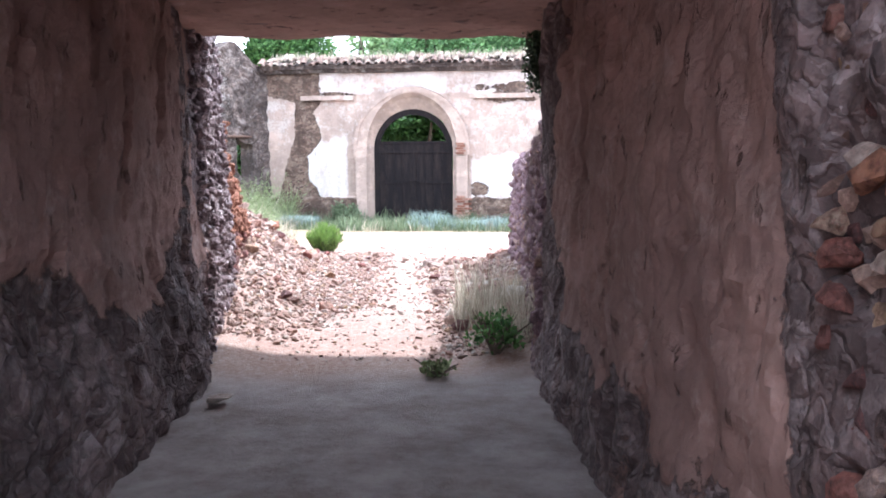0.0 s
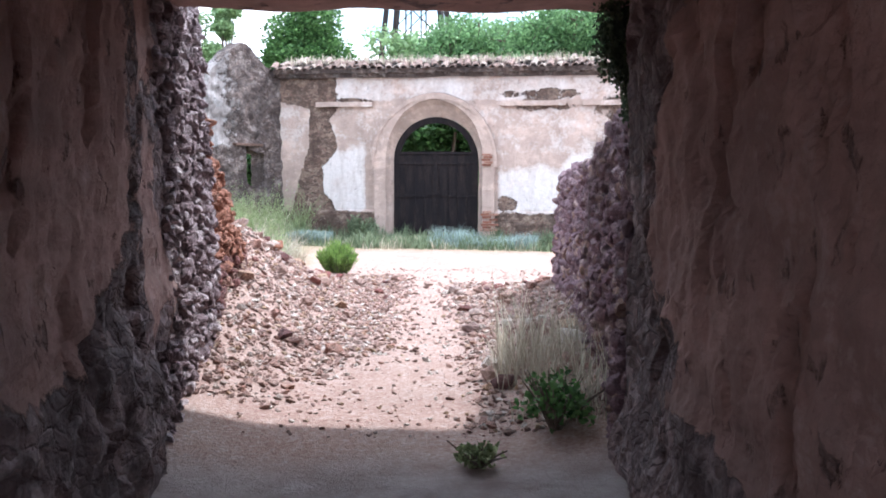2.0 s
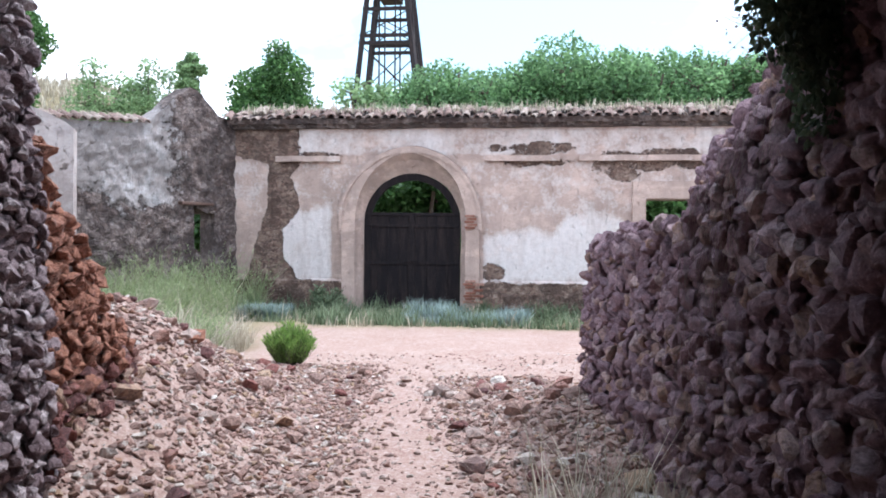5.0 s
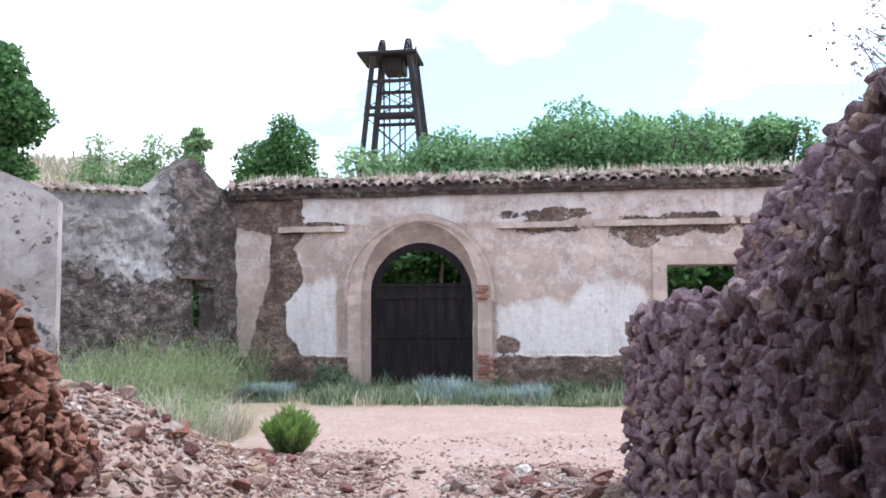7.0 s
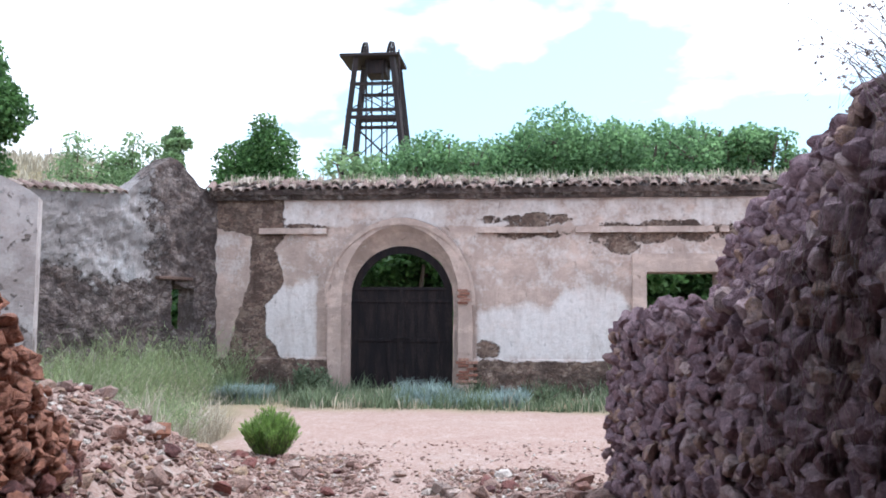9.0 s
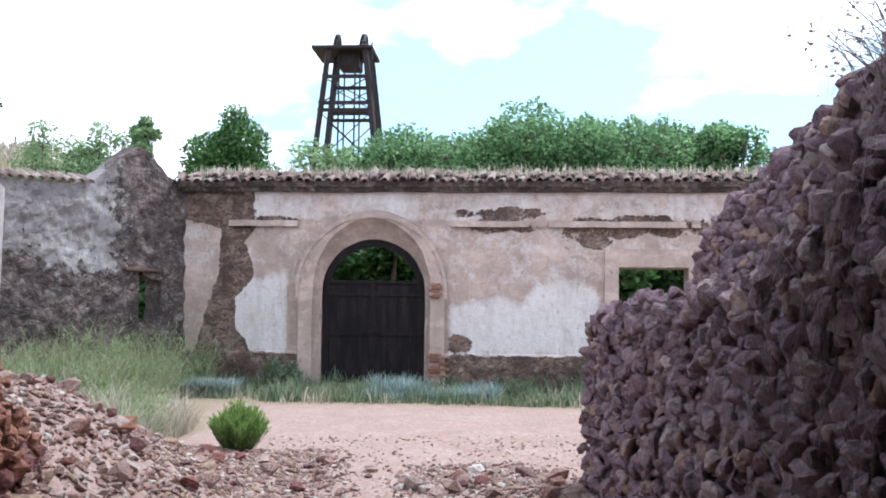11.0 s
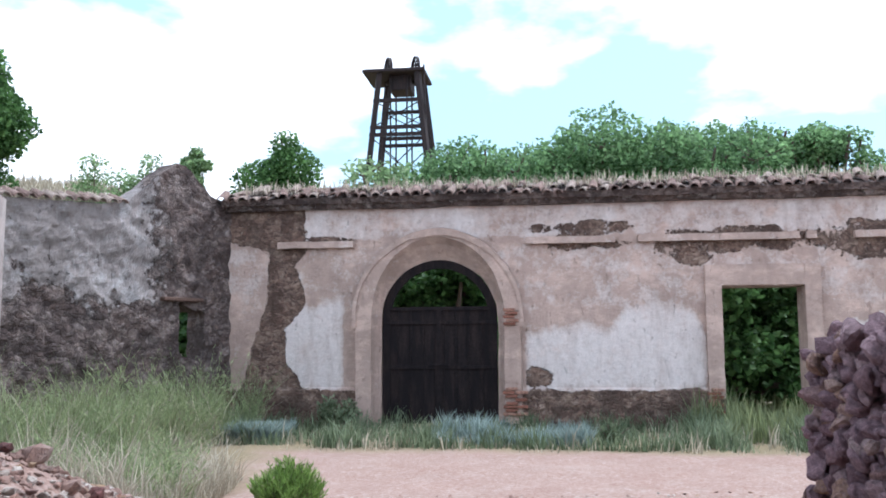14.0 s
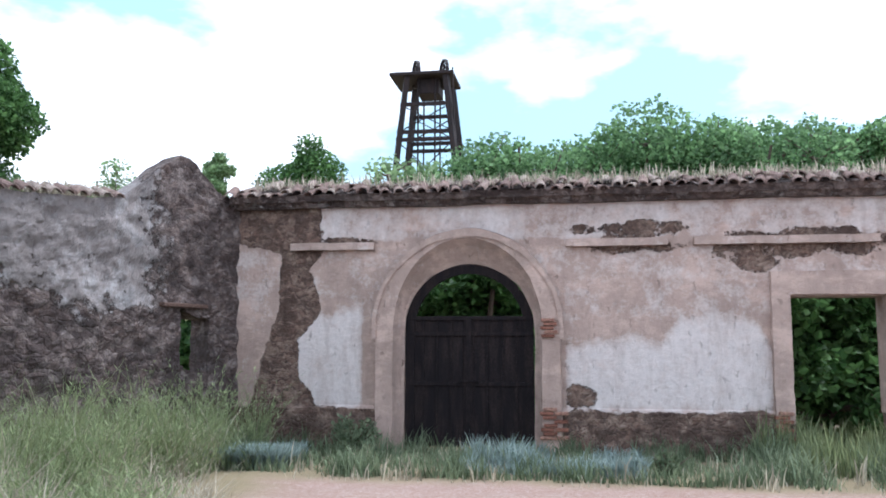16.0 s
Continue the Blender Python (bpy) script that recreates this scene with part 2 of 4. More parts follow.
def rusty(name, dark, rust, rough=0.7):
    k = Nodes(name, rough, 0.15)
    n = k.noise(2.6, 8, 0.7, (3, 3, 0.5))
    c = k.mix(k.ramp(n, [(0.45, 0.0), (0.72, 1.0)]), dark, rust)
    c = k.mix(k.ramp(k.noise(30, 4), [(0.45, 0.5), (0.6, 0.0)]), c, tuple(v * 0.5 for v in dark))
    return k.done(c, n, 0.3, 0.006)


M_EARTH = earth()
M_FIG = leafy("fig_leaf", (0.075, 0.145, 0.06), (0.25, 0.40, 0.18))
M_PALE_LEAF = leafy("pale_leaf", (0.13, 0.20, 0.09), (0.30, 0.42, 0.21))
M_DARK_LEAF = leafy("dark_leaf", (0.04, 0.09, 0.03), (0.14, 0.26, 0.085))
M_BUSH = leafy("bush_leaf", (0.10, 0.17, 0.04), (0.26, 0.38, 0.10))
M_GRASS = leafy("green_grass", (0.15, 0.185, 0.085), (0.31, 0.35, 0.185))
M_STRAW = leafy("dry_grass", (0.29, 0.25, 0.185), (0.53, 0.48, 0.38))
M_SILVER = leafy("silver_grass", (0.20, 0.26, 0.24), (0.38, 0.46, 0.44))
M_VERGE = leafy("verge_weed", (0.10, 0.135, 0.075), (0.24, 0.29, 0.18))
M_WEED = leafy("feathery_weed", (0.17, 0.22, 0.10), (0.38, 0.44, 0.24))
# leaf green taken down to near black: the bush's shade is in the colour
M_HANG = leafy("shade_toned_leaf", (0.03, 0.045, 0.025), (0.09, 0.105, 0.06))
M_ROOT = leafy("dead_root", (0.18, 0.14, 0.13), (0.38, 0.31, 0.28))
M_BARK = wood("bark", (0.09, 0.065, 0.05), (0.20, 0.15, 0.12))
M_BEAM = wood("old_beam", (0.075, 0.045, 0.035), (0.20, 0.125, 0.10))
M_GATE = rusty("gate_sheet", (0.014, 0.011, 0.013), (0.05, 0.034, 0.031), 0.9)
M_STEEL = rusty("headframe_steel", (0.03, 0.024, 0.026), (0.07, 0.042, 0.036))

# ---- building blocks ----


def part(name, bm, material, parent=None, label="", smooth=False):
    me = bpy.data.meshes.new(name)
    if isinstance(bm, tuple):
        me.from_pydata(bm[0], [], bm[1])
    else:
        bm.to_mesh(me)
        bm.free()
    me.materials.append(material)
    if smooth:
        me.polygons.foreach_set("use_smooth", [True] * len(me.polygons))
    ob = new(name, me)
    ob.parent = parent
    if label:
        ob["label"] = label
    return ob


def thing(name, label, category, group="", kind="", at=(0, 0, 0)):
    ob = new(name)
    ob.location = at
    return tagged(ob, label, category, group, kind)


def smoothstep(a, b, x):
    t = min(1.0, max(0.0, (x - a) / (b - a)))
    return t * t * (3 - 2 * t)


def lerp(x, pts):
    return float(np.interp(x, [p[0] for p in pts], [p[1] for p in pts]))


def wob(x, y, z=0.0, s=1.0, octaves=4):
    return noise.fractal(Vector((x * s, y * s, z * s)), 1.0, 2.0, octaves)


def shell(name, material, nu, nv, place, thick, hole=None, attrs=None, parent=None, label=""):
    """A thick wall from a grid: place(u, v) gives a point and a normal for u, v in 0..1; hole(u, v) leaves cells out."""
    front, back, tags = [], [], []
    for j in range(nv + 1):
        for i in range(nu + 1):
            p, n = place(i / nu, j / nv)
            front.append(p)
            back.append(p - n * thick)
            tags.append(attrs(i / nu, j / nv, p) if attrs else (0, 0))
    count = len(front)
    idx = lambda i, j: j * (nu + 1) + i
    keep = [[not (hole and hole((i + 0.5) / nu, (j + 0.5) / nv)) for i in range(nu)] for j in range(nv)]
    faces = []
    for j in range(nv):
        for i in range(nu):
            if not keep[j][i]:
                continue
            a, b, c, d = idx(i, j), idx(i + 1, j), idx(i + 1, j + 1), idx(i, j + 1)
            faces.append((a, b, c, d))
            faces.append((a + count, d + count, c + count, b + count))
            for di, dj, p, q in ((0, -1, a, b), (1, 0, b, c), (0, 1, c, d), (-1, 0, d, a)):
                x, y = i + di, j + dj
                if not (0 <= x < nu and 0 <= y < nv) or not keep[y][x]:
                    faces.append((q, p, p + count, q + count))
    ob = part(name, ([tuple(v) for v in front + back], faces), material, parent, label)
    for k, nm in enumerate(("white", "bare")):
        at = ob.data.attributes.new(nm, "FLOAT", "POINT")
        at.data.foreach_set("value", [t[k] for t in tags] * 2)
    return ob


def box(bm, x0, x1, y0, y1, z0, z1, bevel=0.0):
    r = bmesh.ops.create_cube(bm, size=1.0)
    m = Matrix.Translation(((x0 + x1) / 2, (y0 + y1) / 2, (z0 + z1) / 2)) @ Matrix.Diagonal((x1 - x0, y1 - y0, z1 - z0, 1))
    bmesh.ops.transform(bm, matrix=m, verts=r["verts"])
    if bevel:
        es = list({e for v in r["verts"] for e in v.link_edges})
        bmesh.ops.bevel(bm, geom=es, offset=bevel, segments=1, affect="EDGES")
    return bm


def boxed(*a, bevel=0.0):
    return box(bmesh.new(), *a, bevel=bevel)


def strut(a, b, w, d=None):
    """A squared bar from a to b."""
    a, b = Vector(a), Vector(b)
    bm = bmesh.new()
    r = bmesh.ops.create_cube(bm, size=1.0)
    rot = (b - a).to_track_quat("Z", "Y").to_matrix().to_4x4()
    m = Matrix.Translation((a + b) / 2) @ rot @ Matrix.Diagonal((w, d or w, (b - a).length, 1))
    bmesh.ops.transform(bm, matrix=m, verts=r["verts"])
    return bm


def tube(verts, faces, pts, radii, sides=6):
    """Adds a tapered tube along pts to verts and faces."""
    base = len(verts)
    for k, p in enumerate(pts):
        d = (pts[min(k + 1, len(pts) - 1)] - pts[max(k - 1, 0)]).normalized()
        s = d.cross(Vector((0.31, 0.95, 0.1))).normalized()
        t = d.cross(s)
        for q in range(sides):
            a = 2 * math.pi * q / sides
            verts.append(tuple(p + (s * math.cos(a) + t * math.sin(a)) * radii[k]))
    for k in range(len(pts) - 1):
        for q in range(sides):
            a, b = base + k * sides + q, base + k * sides + (q + 1) % sides
            faces.append((a, b, b + sides, a + sides))


def pebble(seed, squash=(1, 1, 1), rough=0.34, fine=1):
    """One angular stone about 1 m across."""
    bm = bmesh.new()
    bmesh.ops.create_icosphere(bm, subdivisions=fine, radius=0.5)
    off = Vector((seed * 7.3, seed * 3.1, seed * 1.7))
    cut = random.Random(seed)
    planes = [(Vector((cut.gauss(0, 1), cut.gauss(0, 1), cut.gauss(0, 1))).normalized(), cut.uniform(0.2, 0.42)) for _ in range(12)]
    for v in bm.verts:
        for n_, d_ in planes:
            v.co -= n_ * max(0.0, v.co.dot(n_) - d_)
        v.co *= 1 + rough * noise.noise(v.co * 2.6 + off) + 0.24 * noise.noise(v.co * 5 + off)
        v.co = Vector((v.co.x * squash[0], v.co.y * squash[1], v.co.z * squash[2]))
    me = bpy.data.meshes.new("stone")
    bm.to_mesh(me)
    bm.free()
    return me


def stones_of(material, n=8, squash=(1, 1, 1), rough=0.34, fine=1):
    out = []
    for s in range(n):
        me = pebble(s + 1 + n * len(bpy.data.meshes), squash, rough, fine)
        me.materials.append(material)
        out.append(me)
    return out


def joined(name, items, material, parent=None, label=""):
    """Many stones in one mesh: items are (mesh, matrix)."""
    vs, fs = [], []
    for me, m in items:
        b = len(vs)
        vs += [tuple(m @ v.co) for v in me.vertices]
        fs += [tuple(i + b for i in p.vertices) for p in me.polygons]
    return part(name, (vs, fs), material, parent, label)


# ---- ground ----


# the passage runs askew to the gate wall: its own frame in the world
NEAR = pose(2.89, -18.31, 0, 0, 0, 10.0) @ pose(0.125, 18.925, 0)
NEAR_BACK = NEAR.inverted()


def settle(before):
    """Moves what was built in the passage's frame since then into the world."""
    for ob in list(scene.objects):
        if ob not in before and ob.parent is None:
            ob.matrix_basis = NEAR @ ob.matrix_basis


def ground_z(x, y):
    p = NEAR_BACK @ Vector((x, y, 0))
    z = near_z(p.x, p.y)
    far = smoothstep(9, 60, y) * smoothstep(-10, -42, x)
    return z + 16.4 * far + 0.5 * far * wob(x, y, 0, 0.15)


def near_z(x, y):
    left = lerp(y, [(-18.6, 0.0), (-17.5, 0.25), (-15.6, 0.75), (-14, 1.0), (-12.3, 1.12), (-10.8, 0.62), (-9.4, 0.12), (-8, 0)])
    right = lerp(y, [(-18.6, 0.0), (-17, 0.22), (-15, 0.34), (-12.6, 0.36), (-11, 0.12), (-10, 0)])
    z = left * smoothstep(-0.75, -2.5, x) * smoothstep(-9.0, -4.0, x) + right * smoothstep(0.35, 1.5, x) * smoothstep(4.5, 2.5, x)
    z += 0.03 * wob(x, y, 0, 0.8) * smoothstep(-18.5, -17.5, y)
    return z


def ground():
    xs = sorted(set(list(np.arange(-5, 6.5, 0.12)) + list(np.arange(-16, -5, 0.7)) + list(np.arange(6.5, 16, 0.7))
                    + [-3000, -1500, -700, -300, -150, -90, -60, -50, -42, -35, -30, -25, -20, 20, 26, 35, 60, 120, 300, 800, 3000]))
    ys = sorted(set(list(np.arange(-19, -7, 0.12)) + list(np.arange(-7, 1, 0.3)) + list(np.arange(-30, -19, 0.5)) + list(np.arange(1, 12, 1.0))
                    + [-3000, -1200, -400, -150, -80, -50, -38, 15, 20, 25, 30, 36, 42, 50, 60, 80, 120, 200, 500, 1200, 3000]))
    vs, scrub, ins = [], [], []
    for y in ys:
        for x in xs:
            vs.append((x, y, ground_z(x, y)))
            e = 0.35 * wob(x, y, 3, 1.3)
            q = NEAR_BACK @ Vector((x, y, 0))
            s = smoothstep(-3.7, -3.0, y + e) * 0.85
            s = max(s, smoothstep(-1.9, -2.8, q.x + e) * smoothstep(-11.5, -9.5, q.y + e) * 0.9)
            scrub.append(max(s, smoothstep(14, 22, abs(x))))
            ins.append(smoothstep(-17.6, -18.4, q.y + 0.3 * e))
    w = len(xs)
    fs = [(j * w + i, j * w + i + 1, (j + 1) * w + i + 1, (j + 1) * w + i) for j in range(len(ys) - 1) for i in range(w - 1)]
    ob = part("ground", (vs, fs), M_EARTH, None, "", True)
    for nm, vals in (("scrub", scrub), ("inside", ins)):
        ob.data.attributes.new(nm, "FLOAT", "POINT").data.foreach_set("value", vals)
    tagged(ob, "pinkish earth track with grit and scrubby edges", "ground", kind="structure")


ground()

# ---- the walled front with the arched gate ----
FX0, FX1, FTOP = -4.2, 15.0, 4.32
ARCH_X, ARCH_R, ARCH_Z = 0.03, 1.2, 2.08


def in_arch(x, z, r=1.27, rise=1.54):
    dx = abs(x - ARCH_X)
    return dx < r and (z < ARCH_Z or (dx / r) ** 2 + ((z - ARCH_Z) / rise) ** 2 < 1)


def soft(v, a, b, w):
    return smoothstep(a - w / 2, a + w / 2, v) * smoothstep(b + w / 2, b - w / 2, v)


def facade():
    W = FX1 - FX0
    nu, nv = 320, 72

    def place(u, v):
        x, z = FX0 + u * W, -0.1 + v * (FTOP + 0.1)
        d = 0.018 * wob(x, 0, z, 1.4) + (-0.05 if z > 0.7 else 0.03 * wob(x, 3, z, 5) + 0.02)
        return Vector((x, 0.05 - d, z)), Vector((0, -1, 0))

    def hole(u, v):
        x, z = FX0 + u * W, -0.1 + v * (FTOP + 0.1)
        return in_arch(x, z) or (5.28 < x < 6.76 and z < 2.62)

    def attrs(u, v, p):
        x, z = p.x, p.z
        e = 0.25 * wob(x, 7, z, 1.6)
        white = 0.0
        # whitewash left in the sheltered lower panels
        white = max(white, soft(x, -3.1, -1.84, 0.12) * soft(z, 0.72, 2.4 + e, 0.3))
        white = max(white, soft(x, 1.7, 5.0, 0.15) * soft(z, 0.7, lerp(x, [(1.7, 1.85), (3.2, 1.9), (3.6, 2.3), (4.6, 2.4), (5.0, 1.8)]) + e * 0.6, 0.45))
        white = max(white, (0.6 + 0.4 * wob(x, 2, z, 0.8)) * soft(z, 3.6, 4.3, 0.1), 0.32 * soft(z, 2.2, 3.5, 0.3))
        if 7.5 < x < 11 and 0.7 < z < 2.0 + e:
            white = 0.9
        bare = 0.0
        edge = lerp(z, [(0.6, -2.55), (0.95, -2.75), (1.3, -3.0), (1.9, -2.95), (2.3, -2.6), (2.7, -2.62), (3.1, -2.8), (3.5, -2.5), (3.9, -2.6)])
        lo = lerp(z, [(0.6, -3.9), (1.2, -3.75), (1.9, -3.55), (2.4, -3.4), (3.4, -3.35), (3.7, -4.3)])
        bare = max(0.85 * soft(x, lo, edge, 0.25), 0.6 * soft(x, -5, -2.9, 0.4) * smoothstep(3.4, 3.7, z), 0.95 * smoothstep(0.82, 0.6, z + 0.2 * e))
        spots = ((2.7, 3.5, 0.55, 0.14), (3.3, 3.45, 0.35, 0.1), (4.75, 3.35, 0.5, 0.28), (5.9, 3.5, 0.9, 0.2), (7.9, 3.45, 0.8, 0.3), (1.95, 0.95, 0.22, 0.16),
                 (-2.3, 3.6, 0.6, 0.09), (2.0, 3.75, 0.25, 0.09), (3.0, 3.75, 0.6, 0.13), (9.8, 3.5, 0.7, 0.25))
        for sx, sz, rx, rz in spots:
            q = ((x - sx) / rx) ** 2 + ((z - sz) / rz) ** 2
            bare = max(bare, 0.66 * smoothstep(3.6, 0.0, q))
        return white, bare

    ob = shell("wall_front", M_FACADE, nu, nv, place, 0.55, hole, attrs)
    return tagged(ob, "long weathered plaster wall with peeling whitewash and bare rubble patches", "wall", kind="structure")


front = facade()


def ring(name, r0, r1, y0, y1, material, z_foot, parent, label="", seg=36, wobble=0.012):
    """An arch band with legs, r0 to r1 wide, from y0 (front) to y1."""
    vs, fs = [], []
    path = []
    for k in range(11):
        path.append((math.pi, z_foot + (ARCH_Z - z_foot) * k / 10))
    for k in range(1, seg):
        path.append((math.pi * (1 - k / seg), None))
    for k in range(11):
        path.append((0.0, ARCH_Z - (ARCH_Z - z_foot) * k / 10))
    for n_, (a, zz) in enumerate(path):
        for r, y in ((r0, y0), (r1, y0), (r1, y1), (r0, y1)):
            rr = r + wobble * wob(n_ * 0.4, r, 5, 1.0)
            x = ARCH_X + rr * math.cos(a)
            z = zz if zz is not None else ARCH_Z + rr * math.sin(a)
            vs.append((x, y, z))
    for n_ in range(len(path) - 1):
        b = n_ * 4
        for q in range(4):
            fs.append((b + q, b + (q + 1) % 4, b + 4 + (q + 1) % 4, b + 4 + q))
    e = len(vs) - 4
    fs += [(0, 1, 2, 3), (e, e + 1, e + 2, e + 3)]
    ob = part(name, (vs, fs), material, parent, label)
    for nm in ("white", "bare"):
        ob.data.attributes.new(nm, "FLOAT", "POINT").data.foreach_set("value", [0.0] * len(vs))
    return ob


def arch_loft(name, profile, material, parent, label, bare=0.0, seg=44, z_foot=0.0):
    """An arched strip through the profile's curves: (half width, rise, depth) each."""
    vs, fs, n = [], [], len(profile)
    path = [(math.pi, z_foot + (ARCH_Z - z_foot) * k / 12) for k in range(12)]
    path += [(math.pi * (1 - k / seg), None) for k in range(seg + 1)]
    path += [(0.0, ARCH_Z - (ARCH_Z - z_foot) * k / 12) for k in range(1, 13)]
    for k, (a, zz) in enumerate(path):
        for rx, rz, y in profile:
            e = 0.018 * wob(k * 0.35, rx, y, 1.0)
            vs.append((ARCH_X + (rx + e) * math.cos(a), y + 0.01 * wob(k * 0.3, rz, 9, 1.0), zz if zz is not None else ARCH_Z + (rz + e) * math.sin(a)))
    for k in range(len(path) - 1):
        for q in range(n - 1):
            i = k * n + q
            fs.append((i, i + 1, i + n + 1, i + n))
    ob = part(name, (vs, fs), material, parent, label)
    for nm, v in (("white", 0.0), ("bare", bare)):
        ob.data.attributes.new(nm, "FLOAT", "POINT").data.foreach_set("value", [v] * len(vs))
    return ob


arch_loft("arch_splay", [(1.29, 1.56, 0.02), (1.275, 1.545, -0.055), (1.24, 1.42, 0.08), (1.17, 1.2, 0.24), (1.13, 1.13, 0.28), (1.13, 1.13, 0.62), (1.29, 1.3, 0.62)], M_FACADE, front, "splayed plaster head and jambs round the gate", 0.22)
arch_loft("arch_band", [(1.275, 1.55, 0.0), (1.275, 1.55, -0.065), (1.58, 1.72, -0.065), (1.60, 1.74, 0.04)], M_FACADE, front, "raised plaster band round the arch", 0.1)
ring("arch_moulding", 1.57, 1.64, -0.095, -0.06, M_FACADE, 1.9, front, "thin outer moulding", wobble=0.02)


def band():
    for x0, x1 in ((-3.15, -1.62), (1.72, 15.0)):
        def place(u, v, x0=x0, x1=x1):
            x = x0 + u * (x1 - x0)
            return Vector((x, -0.022 + 0.02 * wob(x, 1, v, 3) + 0.02 * v, 3.46 + 0.13 * v + 0.01 * wob(x, 5, 0, 2))), Vector((0, -1, 0))

        def gone(u, v, x0=x0, x1=x1):
            x = x0 + u * (x1 - x0)
            return wob(x, 11, 0, 0.9) > 0.12 and x > 2.2
        ob = shell("string_course", M_FACADE, int((x1 - x0) / 0.06), 2, place, 0.15, gone, lambda u, v, p: (0.15 + 0.4 * wob(p.x, 3, 0, 1), 0.25), front, "broken plaster moulding")


band()


def cornice():
    def place(u, v):
        x = FX0 + u * (FX1 - FX0)
        return Vector((x, -0.03 - 0.17 * smoothstep(0, 1, v) + 0.02 * wob(x, 2, v, 2), FTOP - 0.1 + 0.2 * v + 0.02 * wob(x, 0, 0, 0.7))), Vector((0, -1, 0))
    shell("cornice", M_RUIN, 240, 3, place, 0.35, None, lambda u, v, p: (0.0, 0.6), front, "dark mortar cornice under the roof tiles")


cornice()


def tile_mesh():
    vs, fs = [], []
    n = 7
    for t_, (r, dz) in enumerate(((0.095, 0.0), (0.075, 0.0))):
        for y in (0.0, 0.42):
            taper = 1.0 if y == 0 else 0.82
            for k in range(n):
                a = math.pi * k / (n - 1)
                vs.append((r * taper * math.cos(a), y, r * taper * math.sin(a) * 0.85 + y * 0.38))
    for k in range(n - 1):
        fs.append((k, k + 1, n + k + 1, n + k))
        fs.append((2 * n + k + 1, 2 * n + k, 3 * n + k, 3 * n + k + 1))
        fs.append((k + 1, k, 2 * n + k, 2 * n + k + 1))
    me = bpy.data.meshes.new("roof_tile")
    me.from_pydata(vs, [], fs)
    me.materials.append(M_TILE)
    return me


TILE = tile_mesh()


def tile_row(x0, x1, y, z, parent, rows=2, pitch=0.205):
    for r in range(rows):
        x = x0 + 0.1 * r
        while x < x1:
            if random.random() > 0.04:
                ob = new("roof_tile", TILE)
                ob.parent = parent
                ob.location = (x + random.uniform(-0.02, 0.02), y + 0.33 * r + random.uniform(-0.06, 0.03), z + 0.13 * r + random.uniform(-0.035, 0.035) + 0.04 * wob(x, 0, 0, 0.7))
                ob.rotation_euler = (random.uniform(-0.12, 0.12), random.uniform(-0.2, 0.2), random.uniform(-0.3, 0.3))
            x += pitch


def coping():
    def place(u, v):
        x = FX0 - 0.05 + u * (FX1 - FX0 + 0.05)
        return Vector((x, -0.2 + 0.95 * v, FTOP + 0.10 + 0.36 * v + 0.03 * wob(x, v, 0, 1.5))), Vector((0, -0.36, 0.93))
    ob = shell("roof_front", M_RUIN, 160, 5, place, 0.12, None, lambda u, v, p: (0.0, 0.9))
    return tagged(ob, "narrow roof slope with old clay tiles and dry weeds", "roof", kind="structure")


roof_front = coping()


def gate():
    g = thing("arched_gate", "tall black sheet-metal double gate with open arched top", "gate")
    y = 0.30
    for s, x0, x1 in ((-1, ARCH_X - 1.12, ARCH_X - 0.01), (1, ARCH_X + 0.01, ARCH_X + 1.12)):
        leaf = part("gate_leaf", boxed(x0, x1, y, y + 0.03, 0.06, 2.3, bevel=0.004), M_GATE, g, "closed black metal leaf")
        for z in (0.12, 1.13, 1.99, 2.26):
            part("rail", boxed(x0 + 0.01, x1 - 0.01, y - 0.035, y - 0.001, z - 0.035, z + 0.035, bevel=0.006), M_GATE, leaf)
        for k in range(5):
            x = x0 + 0.06 + k * (x1 - x0 - 0.12) / 4
            part("stile", boxed(x - 0.022, x + 0.022, y - 0.022, y - 0.0005, 0.1, 2.27, bevel=0.004), M_GATE, leaf)
    part("cover_strip", boxed(ARCH_X - 0.05, ARCH_X + 0.05, y - 0.045, y - 0.036, 0.08, 2.29, bevel=0.003), M_GATE, g)
    part("bolt", boxed(ARCH_X - 0.18, ARCH_X + 0.18, y - 0.075, y - 0.044, 1.16, 1.2, bevel=0.006), M_GATE, g, "sliding bolt")
    ring("gate_arch_frame", 0.96, 1.12, y - 0.03, y + 0.05, M_GATE, 0.05, g, "black iron frame round the arch", wobble=0.002)
    part("white_post", boxed(ARCH_X - 1.0, ARCH_X - 0.93, y + 0.02, y + 0.06, 2.3, 2.62, bevel=0.01), M_SIDE, g, "pale board end")


gate()


def brick_mesh():
    bm = boxed(-0.11, 0.11, -0.06, 0.06, -0.026, 0.026, bevel=0.006)
    me = bpy.data.meshes.new("brick")
    bm.to_mesh(me)
    bm.free()
    me.materials.append(M_BRICK)
    return me


BRICK = brick_mesh()


def brick_patch(x0, x1, z0, z1, y, parent):
    z, r = z0, 0
    while z < z1:
        x = x0 + (0.05 if r % 2 else 0)
        while x < x1 - 0.08:
            if random.random() > 0.15:
                ob = new("brick", BRICK)
                ob.parent = parent
                ob.location = (x + 0.1 + random.uniform(-0.01, 0.01), y + random.uniform(-0.01, 0.012), z)
                ob.rotation_euler = (0, random.uniform(-0.03, 0.03), random.uniform(-0.04, 0.04))
            x += 0.235
        z += 0.066
        r += 1


